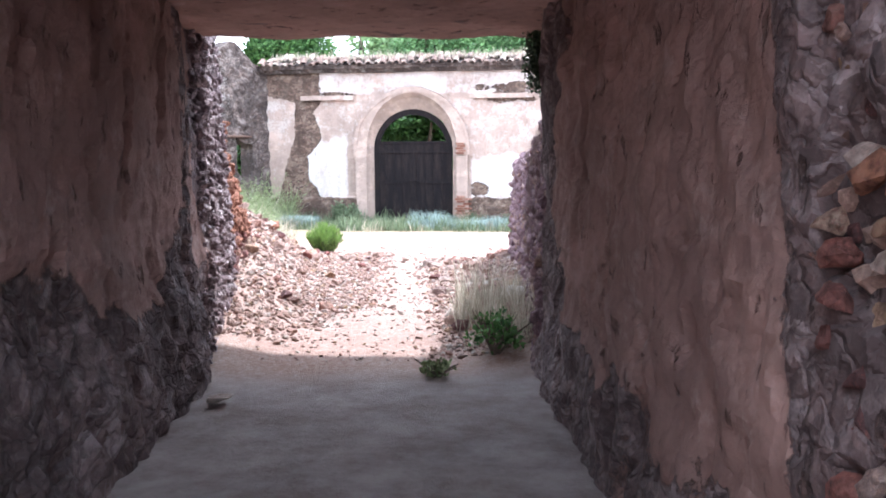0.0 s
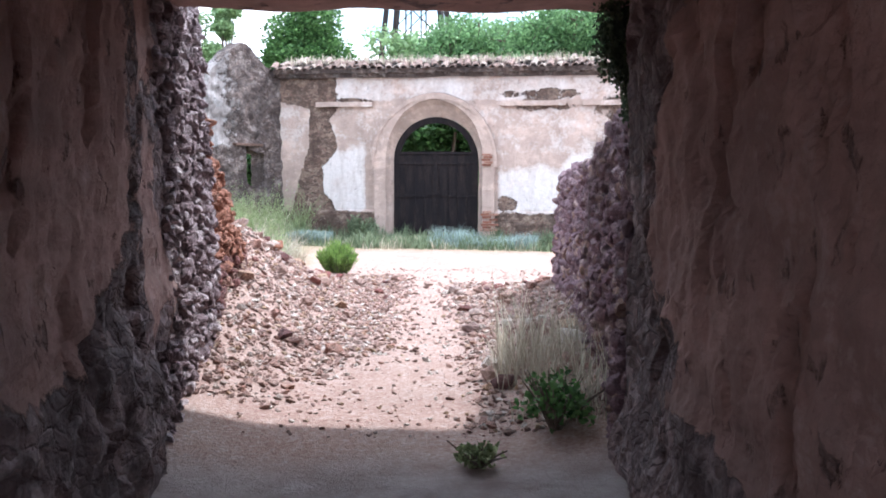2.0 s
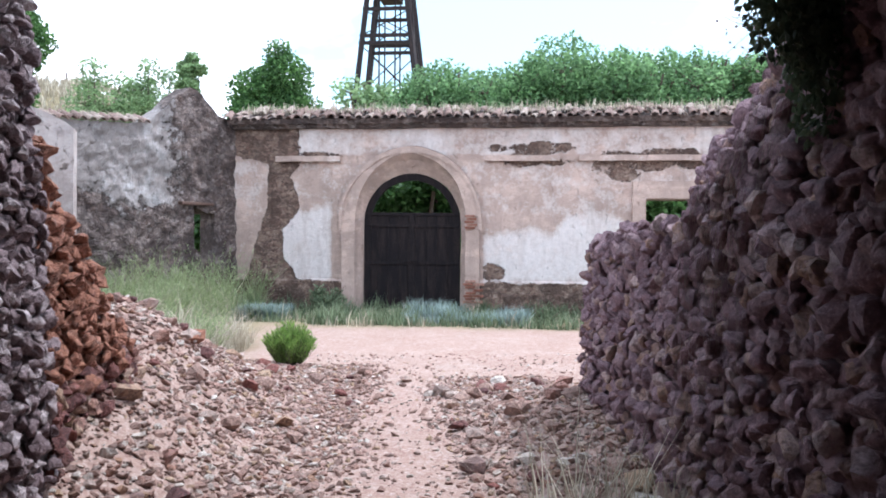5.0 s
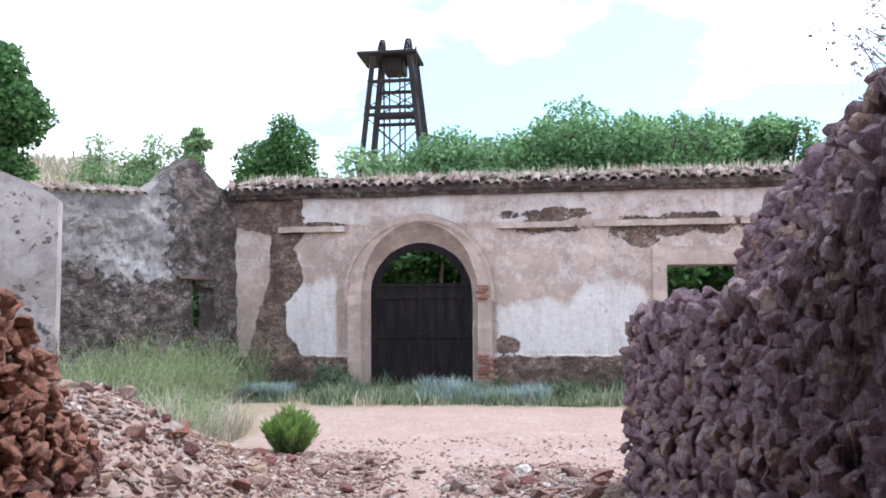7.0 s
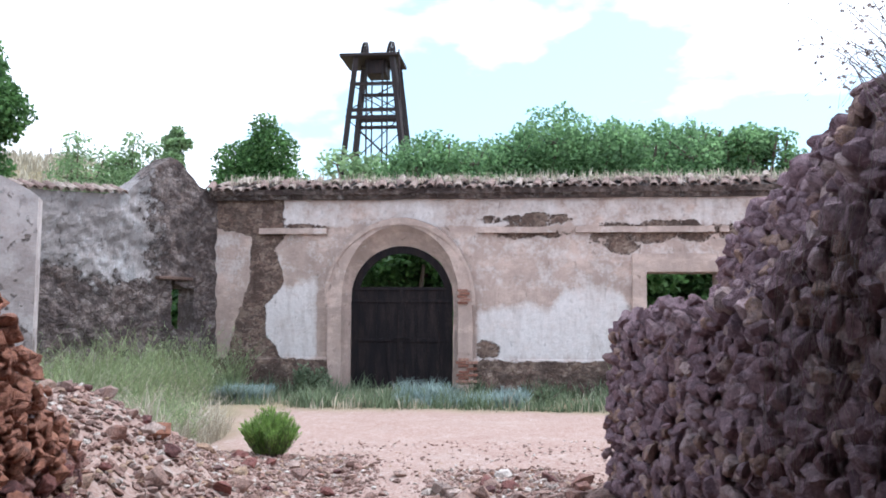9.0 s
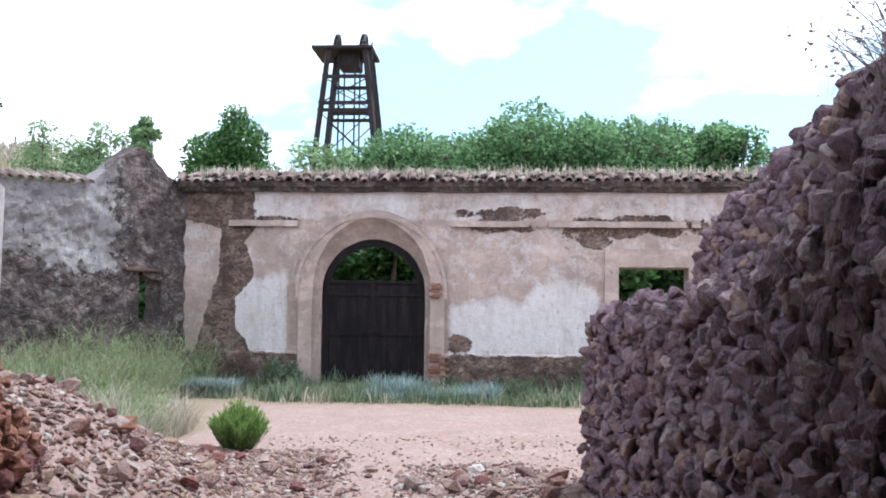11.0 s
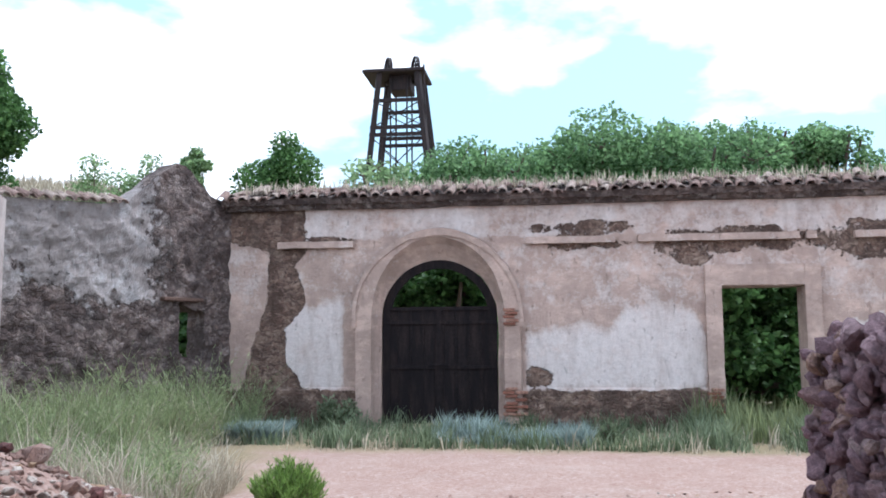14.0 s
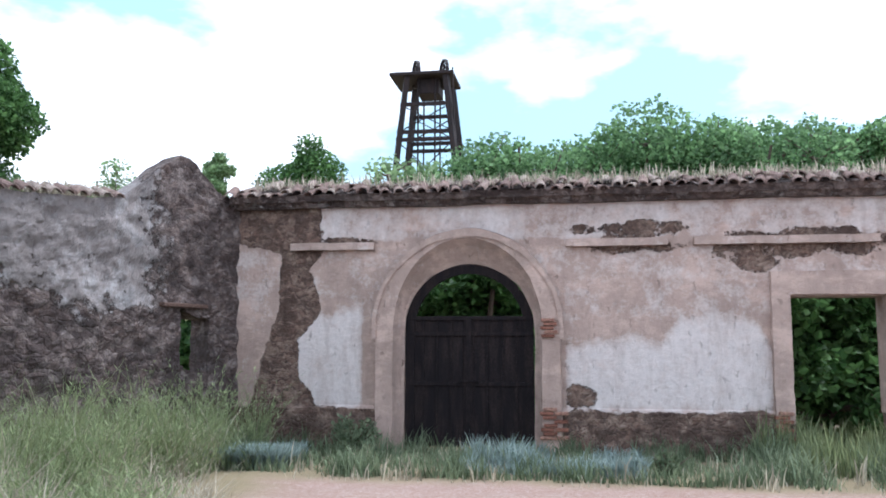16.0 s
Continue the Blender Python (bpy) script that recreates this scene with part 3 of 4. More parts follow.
# doorway surround on the right of the gate
def doorway():
    for x0, x1 in ((5.0, 5.29), (6.75, 7.03)):
        def place(u, v, x0=x0, x1=x1):
            x, z = x0 + u * (x1 - x0), 0.35 + v * 2.65
            return Vector((x + 0.012 * wob(z, x0, 0, 3), -0.03 + 0.008 * wob(x, 1, z, 4), z)), Vector((0, -1, 0))
        shell("door_surround", M_FACADE, 6, 40, place, 0.16, None, lambda u, v, p: (0.0, 0.8 * smoothstep(0.75, 0.45, p.z)), front, "plain plaster jamb")

    def top(u, v):
        x, z = 5.29 + u * 1.46, 2.62 + 0.38 * v
        return Vector((x, -0.03 + 0.008 * wob(x, 1, z, 4), z + 0.012 * wob(x, 3, 0, 3) * (1 - v))), Vector((0, -1, 0))
    shell("door_surround", M_FACADE, 26, 8, top, 0.16, None, lambda u, v, p: (0, 0.1), front, "plain plaster lintel band")


doorway()

# ---- the rubble building beside the gate wall ----


def ruin():
    a, d = Vector((-4.22, -0.05, 0)), Vector((-0.46, -0.888, 0)).normalized()
    n = Vector((0.888, -0.46, 0)).normalized()
    length = 6.2

    def top(s):
        return lerp(s, [(0, 4.42), (0.35, 4.5), (0.95, 5.0), (1.15, 5.02), (2.2, 4.15), (2.6, 4.05), (6.2, 3.8)]) + 0.04 * wob(s, 9, 0, 3)

    def place(u, v):
        s = (1 - u) * length - 0.25
        z = -0.1 + v * (top(s) + 0.1)
        return a + d * s + Vector((0, 0, z)) + n * (0.05 * wob(s, 0, z, 1.2) + 0.04 * wob(s, 4, z, 4.5) - 0.06 * (z - 2) / 4), n

    def hole(u, v):
        s = (1 - u) * length
        z = v * top(s)
        return 0.72 < s < 1.28 and 1.45 < z < 2.4

    def attrs(u, v, p):
        s, z = (1 - u) * length, p.z
        white = 0.3 * smoothstep(-0.1, 0.3, wob(s, 5, z, 0.7)) + (0.25 if 1.7 < s < 2.6 and z > 2.2 else 0)
        bare = 0.8 - 0.55 * smoothstep(1.7, 3.2, z + 0.6 * wob(s, 1, z, 0.9)) * smoothstep(1.2, 2.4, s)
        return white, bare
    ob = shell("wall_ruin", M_RUIN, 130, 90, place, 0.5, hole, attrs)
    tagged(ob, "dark rubble stone wall with gable stub and scraps of grey plaster", "wall", kind="structure")
    q = a + d * 1.0
    bm = boxed(-0.45, 0.45, -0.12, 0.1, 2.4, 2.47, bevel=0.012)
    bmesh.ops.transform(bm, matrix=Matrix.Translation(q) @ Matrix.Rotation(math.atan2(d.y, d.x), 4, "Z"), verts=bm.verts)
    part("lintel", bm, M_BEAM, ob, "thin weathered wooden lintel")
    return ob, a, d


wall_ruin, RUIN_A, RUIN_D = ruin()



def side_wall():
    a, b = Vector((-3.15, -8.5, 0)), Vector((-8.5, -11.0, 0))
    n = (b - a).cross(Vector((0, 0, 1))).normalized() * -1
    if n.y > 0:
        n = -n

    def place(u, v):
        p = a.lerp(b, u)
        h = lerp(u, [(0, 3.1), (0.1, 3.4), (0.45, 4.2), (1, 4.3)]) + 0.05 * wob(u * 8, 0, 0, 1)
        z = -0.1 + v * (h + 0.1)
        return Vector((p.x, p.y, z)) + n * (0.03 * wob(p.x, 2, z, 1.1)), n
    ob = shell("wall_side", M_SIDE, 60, 44, place, 0.45, None, lambda u, v, p: (0.4 + 0.3 * wob(p.x, 0, p.z, 0.8), 0.32 + 0.35 * smoothstep(1.9, 0.4, p.z)))
    tagged(ob, "pale plastered end wall with sloping broken top", "wall", kind="structure")


side_wall()

# ---- the covered passage ----
PY0, PY1 = -28.0, -18.0
before = set(scene.objects)


def passage():
    def left(u, v):
        y, z = PY0 + u * (PY1 - PY0), -0.1 + v * 3.3
        bump = 0.05 * wob(0, y, z, 1.0) + 0.05 * smoothstep(1.3, 0.4, z + 0.3 * wob(2, y, z, 1.2)) * wob(1, y, z, 5) + 0.022 * wob(5, y * 1.3, z * 0.8, 6) - 0.05 * smoothstep(0.25, 0.5, wob(6, y * 1.5, z * 0.7, 2.2))
        return Vector((-1.53 + bump + 0.14 * smoothstep(1.2, 0.0, z), y, z)), Vector((1, 0, 0))

    def left_tags(u, v, p):
        return 0.1, 0.85 * smoothstep(1.25, 0.75, p.z + 0.45 * wob(2, p.y, p.z, 0.9)) * smoothstep(-23.4, -22.4, p.y) + 0.6 * smoothstep(-18.5, -18.1, p.y)
    ob = shell("wall_passage_left", M_TUNNEL, 230, 90, left, 0.6, None, left_tags)
    tagged(ob, "brown flaking plaster wall with exposed dark rubble near the floor", "wall", kind="structure")

    def right(u, v):
        y, z = PY1 - u * (PY1 - PY0), -0.1 + v * 3.3
        bump = 0.05 * wob(8, y, z, 1.0) + 0.025 * wob(9, y, z, 4) + 0.02 * wob(5, y * 1.3, z * 0.8, 6) - 0.05 * smoothstep(0.25, 0.5, wob(7, y * 1.5, z * 0.7, 2.2))
        return Vector((1.12 - bump - 0.08 * smoothstep(0.7, 0.0, z), y, z)), Vector((-1, 0, 0))

    def right_tags(u, v, p):
        b = 0.9 * smoothstep(-22.0, -22.35, p.y + 0.25 * wob(1, p.y, p.z, 1.5))
        b = max(b, 0.75 * smoothstep(-19.0, -18.4, p.y + 0.5 * wob(3, p.y, p.z, 1.5)))
        b = max(b, 0.7 * smoothstep(0.75, 0.5, p.z + 0.25 * wob(3, p.y, p.z, 1.5)))
        return 0.15, b
    ob2 = shell("wall_passage_right", M_TUNNEL, 230, 90, right, 0.6, None, right_tags)
    tagged(ob2, "brown plaster wall broken away to red brick and stone", "wall", kind="structure")

    def roof(u, v):
        x, y = -2.0 + u * 3.7, -22.95 + v * 6.25
        return Vector((x, y, 3.05 + 0.03 * wob(x, y, 0, 1.5))), Vector((0, 0, -1))
    c = shell("ceiling", M_TUNNEL, 40, 40, roof, -0.3, None, lambda u, v, p: (0, 0.3))
    tagged(c, "low dark ceiling of the covered passage", "ceiling", kind="structure")

    def back(u, v):
        x, z = -1.6 + u * 2.7, -0.05 + v * 3.1
        return Vector((x, PY0 + 0.02 * wob(x, 0, z, 2), z)), Vector((0, 1, 0))
    w = shell("wall_back", M_TUNNEL, 36, 40, back, 0.4, lambda u, v: 0.18 < u < 0.82 and v < 0.78, lambda u, v, p: (0, 0.1))
    tagged(w, "plain back wall with a wide opening", "wall", kind="structure")
    return ob, ob2


wall_left, wall_right = passage()


def lintel():
    t = thing("timber_lintel", "row of dark old wooden lintel beams over the passage mouth", "lintel")
    for k in range(4):
        y = -16.62 - 0.2 * k
        bm = boxed(-2.0, 1.75, y - 0.18, y, 2.80 + 0.012 * k, 3.03, bevel=0.02)
        bmesh.ops.subdivide_edges(bm, edges=[e for e in bm.edges if e.calc_length() > 2], cuts=24)
        for v in bm.verts:
            v.co.z += 0.014 * wob(v.co.x, k, 0, 2.5)
            v.co.y += 0.008 * wob(v.co.x, k + 5, 0, 3)
        part("beam", bm, M_BEAM, t)

    def place(u, v):
        x, z = -2.2 + u * 4.1, 3.035 + v * 0.4
        return Vector((x, -16.6 - 0.05 * wob(x, 0, z, 2), z + 0.12 * wob(x, 3, 0, 1.5) * v)), Vector((0, 1, 0))
    w = shell("wall_over_mouth", M_RUIN, 40, 10, place, 0.5, None, lambda u, v, p: (0, 0.8))
    tagged(w, "rubble stonework above the passage mouth", "wall", kind="structure")


lintel()

# ---- roofless walls past the passage mouth ----


def right_face(y, z):
    """x of the slag stone wall's face beside the path."""
    return lerp(y, [(-18.0, 1.16), (-16.85, 1.38), (-16.0, 1.38), (-15.2, 1.47), (-12.5, 1.61)]) + 0.10 * smoothstep(1.7, 2.3, z) + 0.05 * (z - 1)


def right_top(y):
    return lerp(y, [(-18.0, 3.1), (-16.75, 3.1), (-16.6, 2.6), (-16.4, 2.28), (-16.0, 1.93), (-15.4, 1.72), (-12.9, 1.64), (-12.6, 1.54)])


def upper_face(y, z):
    """x of the set-back upper part of the slag wall."""
    return lerp(y, [(-17.4, 1.45), (-15.4, 2.0), (-13.8, 2.38), (-11.2, 3.0)]) + 0.12 * (z - 2)


def upper_top(y):
    return lerp(y, [(-17.4, 2.95), (-15.4, 2.7), (-14.4, 2.62), (-13.8, 2.5), (-12.3, 2.4), (-11.6, 2.2), (-11.2, 1.9)])


def left_face(y, z):
    return lerp(y, [(-18.0, -1.53), (-16.8, -1.63), (-15.65, -1.72), (-15.3, -1.86), (-14.0, -1.88)]) - 0.05 * (z - 1)


def left_top(y):
    return lerp(y, [(-18.0, 3.5), (-15.65, 3.3), (-15.45, 1.95), (-15.0, 1.75), (-14.6, 1.45), (-14.1, 1.0), (-13.6, 0.75)])


def open_walls():
    def place(u, v):
        y = -18.0 + u * 5.45
        z = -0.1 + v * (right_top(y) - 0.02)
        return Vector((right_face(y, z) + 0.03 + 0.04 * wob(0, y, z, 3), y, z)), Vector((-1, 0, 0))
    r = shell("wall_slag", M_PURPLE_REST, 110, 50, lambda u, v: place(1 - u, v), 0.75, None, None)

    def place3(u, v):
        y = -11.2 - u * 6.2
        z = -0.1 + v * (upper_top(y) + 0.05)
        return Vector((upper_face(y, z) + 0.05 + 0.05 * wob(2, y, z, 3), y, z)), Vector((-1, 0, 0))
    part_up = shell("upper_wall", M_PURPLE_REST, 110, 40, place3, 0.8, None, None, r, "set-back upper courses")
    tagged(r, "stepped dry wall of dark purple slag stones", "wall", kind="structure")

    def place2(u, v):
        y = -18.0 + u * 4.4
        z = -0.1 + v * (left_top(y) + 0.05)
        return Vector((left_face(y, z) - 0.05 + 0.05 * wob(4, y, z, 3), y, z)), Vector((1, 0, 0))
    def tags(u, v, p):
        return 0.2, 0.9 * smoothstep(-17.35, -17.0, p.y + 0.4 * wob(1, p.y, p.z, 1.5)) * smoothstep(3.0, 2.8, p.z) + 0.6 * smoothstep(0.9, 0.5, p.z)
    l = shell("wall_broken", M_TUNNEL, 90, 60, place2, 0.7, None, tags)
    tagged(l, "broken end of a red and grey rubble stone wall", "wall", kind="structure")
    return r, l


wall_slag, wall_broken = open_walls()

settle(before)

# ---- plants ----


def leaf_cloud(count, clumps, size, seed, droop=0.3):
    """Leaves scattered through clumps (centre, radii)."""
    rnd = random.Random(seed)
    vs, fs = [], []
    weights = [c[1][0] * c[1][1] * c[1][2] for c in clumps]
    for _ in range(count):
        c, r = rnd.choices(clumps, weights)[0]
        d = Vector((rnd.gauss(0, 1), rnd.gauss(0, 1), rnd.gauss(0, 1))).normalized()
        k = rnd.random() ** 0.33 * (1.0 + 0.22 * noise.noise(Vector(c) + d * 2.1))
        p = Vector(c) + Vector((d.x * r[0], d.y * r[1], d.z * r[2])) * k
        s = size * rnd.uniform(0.6, 1.35)
        a = Vector((rnd.gauss(0, 1), rnd.gauss(0, 1), rnd.gauss(0, 0.6) - droop)).normalized()
        b = a.cross(Vector((rnd.gauss(0, 1), rnd.gauss(0, 1), rnd.gauss(0, 1)))).normalized()
        m = a.cross(b) * 0.12
        i = len(vs)
        vs += [tuple(p), tuple(p + (a * 0.5 + b * 0.36 + m) * s), tuple(p + a * s), tuple(p + (a * 0.5 - b * 0.36 + m) * s)]
        fs.append((i, i + 1, i + 2, i + 3))
    return vs, fs


def tree(label, x, y, top, clumps, leaves, size, material, seed, lean=0.0):
    z0 = ground_z(x, y)
    t = thing("tree", label, "tree", at=(x, y, z0))
    rnd = random.Random(seed)
    vs, fs = [], []
    h = min(c[0][2] for c in clumps) - z0
    crown = [((c[0] - x, c[1] - y, c[2] - z0), r) for c, r in clumps]
    fork = Vector((lean, 0, h * 0.55))
    tube(vs, fs, [Vector((0, 0, -0.1)), Vector((lean * 0.3, 0.05, h * 0.3)), fork], [0.24, 0.18, 0.15], 8)
    for c, r in crown:
        m = fork.lerp(Vector(c), 0.5) + Vector((rnd.uniform(-0.3, 0.3), rnd.uniform(-0.3, 0.3), 0.2))
        tube(vs, fs, [fork, m, Vector(c)], [0.11, 0.07, 0.03], 6)
        for _ in range(4 if r[0] > 0.45 else 0):
            d = Vector((rnd.gauss(0, 1) * r[0], rnd.gauss(0, 1) * r[1], abs(rnd.gauss(0, 1)) * r[2])) * 0.4
            tube(vs, fs, [Vector(c), Vector(c) + d * 0.5, Vector(c) + d], [0.03, 0.02, 0.008], 4)
    part("trunk", (vs, fs), M_BARK, t)
    part("crown", leaf_cloud(leaves, crown, size, seed), material, t)
    return t


def blob_clumps(x, y, z0, z1, w, n, seed, depth=None):
    """Clumps of uneven size that fill a crown of that width between z0 and z1."""
    rnd = random.Random(seed)
    out = []
    for k in range(n):
        f = rnd.random()
        r = w * rnd.uniform(0.16, 0.27)
        spread = w / 2 * (1 - 0.38 * f) - r * 0.4
        out.append(((x + rnd.uniform(-1, 1) * spread, y + rnd.uniform(-1, 1) * (depth or w) / 3, z0 + (z1 - z0) * f * 0.85 + 0.1), (r, r, r * rnd.uniform(0.7, 0.95))))
    out.append(((x, y, z1 - w * 0.16), (w * 0.16, w * 0.16, w * 0.16)))
    return out


def tufts(x, y, top, w, seed):
    """Small leafy shoots that break the crown's outline."""
    rnd = random.Random(seed)
    out = []
    for _ in range(16):
        dx = rnd.uniform(-0.46, 0.46)
        r = rnd.uniform(0.16, 0.34)
        out.append(((x + dx * w, y - rnd.uniform(0, 0.9), top - 0.2 - 2.4 * abs(dx) ** 1.7 + rnd.uniform(-0.25, 0.3)), (r, r, r * 1.1)))
    return out


def trees():
    fig = "broad green fig-like tree rising behind the old wall"
    for k, (x, y, top, w, leaves) in enumerate(((0.7, 6.5, 6.6, 4.6, 11000), (3.0, 7.5, 7.2, 4.8, 12000), (5.4, 7.0, 7.15, 4.8, 12000), (7.4, 7.4, 7.3, 4.6, 12000),
                                                (9.4, 7.2, 7.1, 3.2, 8000))):
        tree(fig, x, y, top, blob_clumps(x, y, 3.4, top, w, 26, 40 + k) + tufts(x, y, top, w, 40 + k), leaves * 3, 0.125, M_FIG, 70 + k)
    # twiggy shoots above the crown line
    tree("small pale green tree below the headframe", -2.3, 7.0, 6.1, blob_clumps(-2.3, 7.0, 3.8, 6.6, 3.2, 12, 51), 4200, 0.2, M_PALE_LEAF, 81)
    tree("dense dark green pointed tree behind the wall", -11.7, 26.0, 12.0, [((-11.7, 26, 8.1), (2.8, 2.3, 2.0)), ((-12.4, 26, 9.6), (1.8, 1.8, 1.6)), ((-11.2, 26, 10.4), (1.5, 1.5, 1.5)), ((-11.5, 26, 11.7), (0.8, 0.8, 1.0)),
         ((-10.1, 25.4, 7.6), (1.5, 1.3, 1.0)), ((-12.9, 25.4, 8.4), (1.3, 1.3, 1.2)), ((-10.6, 25.6, 9.2), (1.0, 1.0, 0.9))], 24000, 0.2, M_DARK_LEAF, 82)
    for k, (x, top, w) in enumerate(((-24.7, 13.0, 6.0), (-21.9, 13.2, 5.2), (-19.7, 13.8, 2.9))):
        tree("pale grey-green small tree on the bank", x, 30.5 + 1.5 * k, top, blob_clumps(x, 30.5 + 1.5 * k, 7.4, top, w, 14, 60 + k), 9000, 0.2, M_PALE_LEAF, 90 + k)
    tree("tall leafy dark green tree beside the ruin", -13.9, 5.4, 9.6, [((-13.9, 5.4, 9.0), (0.9, 1.0, 1.2)), ((-13.3, 5.4, 7.8), (1.05, 1.1, 1.1)), ((-14.3, 5.4, 6.8), (0.85, 1.0, 1.1)), ((-13.5, 5.4, 6.0), (0.8, 0.9, 0.9)),
         ((-14.6, 5.4, 8.0), (0.7, 0.8, 0.8)), ((-14.3, 5.4, 5.0), (0.8, 1.0, 0.9)), ((-13.6, 5.4, 4.6), (0.8, 0.9, 0.8))], 22000, 0.15, M_DARK_LEAF, 95)
    # the shaded trees close behind the gate and the doorway
    for k, (x, y) in enumerate(((-0.3, 3.6), (6.2, 3.2), (8.0, 3.6), (-5.0, 2.6))):
        tree("low dark green tree behind the wall", x, y, 4.2, blob_clumps(x, y, 0.5, 4.1, 3.6, 22, 120 + k), 14000, 0.2, M_DARK_LEAF, 130 + k)


trees()


def blades(spots, seed, bend=0.35, width=0.006):
    """Grass blades: spots are (x, y, z, height)."""
    rnd = random.Random(seed)
    vs, fs = [], []
    for x, y, z, h in spots:
        a = rnd.uniform(0, 2 * math.pi)
        w = width * rnd.uniform(0.7, 1.5)
        side = Vector((math.cos(a + 1.57), math.sin(a + 1.57), 0)) * w
        d = Vector((math.cos(a), math.sin(a), 0)) * h * bend * rnd.uniform(0.2, 1.3)
        p, i = Vector((x, y, z - 0.02)), len(vs)
        m, e = p + d * 0.35 + Vector((0, 0, h * 0.6)), p + d + Vector((0, 0, h))
        vs += [tuple(p - side), tuple(p + side), tuple(m + side * 0.8), tuple(m - side * 0.8), tuple(e)]
        fs += [(i, i + 1, i + 2, i + 3), (i + 3, i + 2, i + 4)]
    return vs, fs


def field(n, x0, x1, y0, y1, h0, h1, seed, clump=0.0, dens=0.7):
    rnd = random.Random(seed)
    out = []
    while len(out) < n:
        x, y = rnd.uniform(x0, x1), rnd.uniform(y0, y1)
        d = noise.noise(Vector((x * dens * 2, y * dens * 2, seed)))
        if d < clump - 0.3 + rnd.random() * 0.4:
            continue
        out.append((x, y, ground_z(x, y), (h0 + (h1 - h0) * rnd.random() ** 2) * (0.55 + 1.3 * max(0, d + 0.15))))
    return out


def moved(s):
    p = NEAR @ Vector((s[0], s[1], 0))
    return p.x, p.y, ground_z(p.x, p.y), s[3]


def meadow():
    def stuff(name, spots, mat, seed, label, bend=0.35, width=0.006):
        ob = part(name, blades(spots, seed, bend, width), mat)
        tagged(ob, label, "grass", kind="stuff")
    stuff("verge_grass", field(20000, -4.3, 12, -3.1, -0.25, 0.1, 0.42, 1), M_VERGE, 2, "grey-green weeds along the foot of the wall", 0.8, 0.009)
    stuff("verge_straw", field(2600, -4.3, 13, -3.4, -0.5, 0.08, 0.3, 3), M_STRAW, 4, "dry straw along the track edge", 0.6, 0.009)
    stuff("tall_grass", field(6500, -5.8, -3.3, -7.6, -0.6, 0.3, 1.15, 5, 0.12), M_GRASS, 6, "tall feathery green grass before the ruined wall", 0.95, 0.006)
    stuff("mixed_straw", field(2600, -5.8, -3.1, -7.6, -0.6, 0.3, 1.0, 27, 0.05), M_STRAW, 28, "dry stalks among the green grass", 0.9, 0.006)
    stuff("tall_straw", [moved(s) for s in field(9000, -5.6, -2.3, -10.6, -6.2, 0.15, 0.6, 7, 0.1)], M_STRAW, 8, "tall dry pale grass beside the track", 1.0, 0.005)
    stuff("silver_grass", field(7000, -3.8, -2.3, -2.7, -1.4, 0.35, 0.55, 9, 0.0, 0.2), M_SILVER, 10, "blue-grey silvery weeds at the track edge", 0.6, 0.012)
    stuff("silver_verge", field(2500, 0.3, 2.8, -2.7, -1.2, 0.25, 0.42, 11), M_SILVER, 12, "silvery weeds before the gate", 0.6, 0.012)
    stuff("doorway_grass", field(6000, 4.6, 9.5, -2.0, 2.6, 0.3, 0.62, 13), M_GRASS, 14, "fresh green grass in the doorway", 0.4, 0.01)
    # weeds that grow along the roof tiles
    rnd = random.Random(15)
    spots = [(rnd.uniform(-4, 14), 0.1 + rnd.uniform(-0.2, 0.6), 4.55 + rnd.uniform(0, 0.15), rnd.uniform(0.04, 0.22)) for _ in range(4500)]
    stuff("roof_weeds", spots, M_STRAW, 16, "dry weeds growing among roof tiles", 0.5, 0.008)
    spots = [(*(RUIN_A + RUIN_D * s + Vector((-0.25, 0.1, 0))).xy, 4.35 - s * 0.09, rnd.uniform(0.05, 0.25)) for s in (rnd.uniform(2.2, 6) for _ in range(500))]
    stuff("ruin_weeds", spots, M_STRAW, 17, "dry weeds on top of the ruined wall", 0.5, 0.008)
    spots = [(x, y, ground_z(x, y), h) for x, y, _, h in field(9000, -56, -30, 40, 62, 0.4, 1.1, 18)]
    stuff("bank_grass", spots, M_STRAW, 19, "dry yellow grass on the far bank", 0.5, 0.05)


meadow()


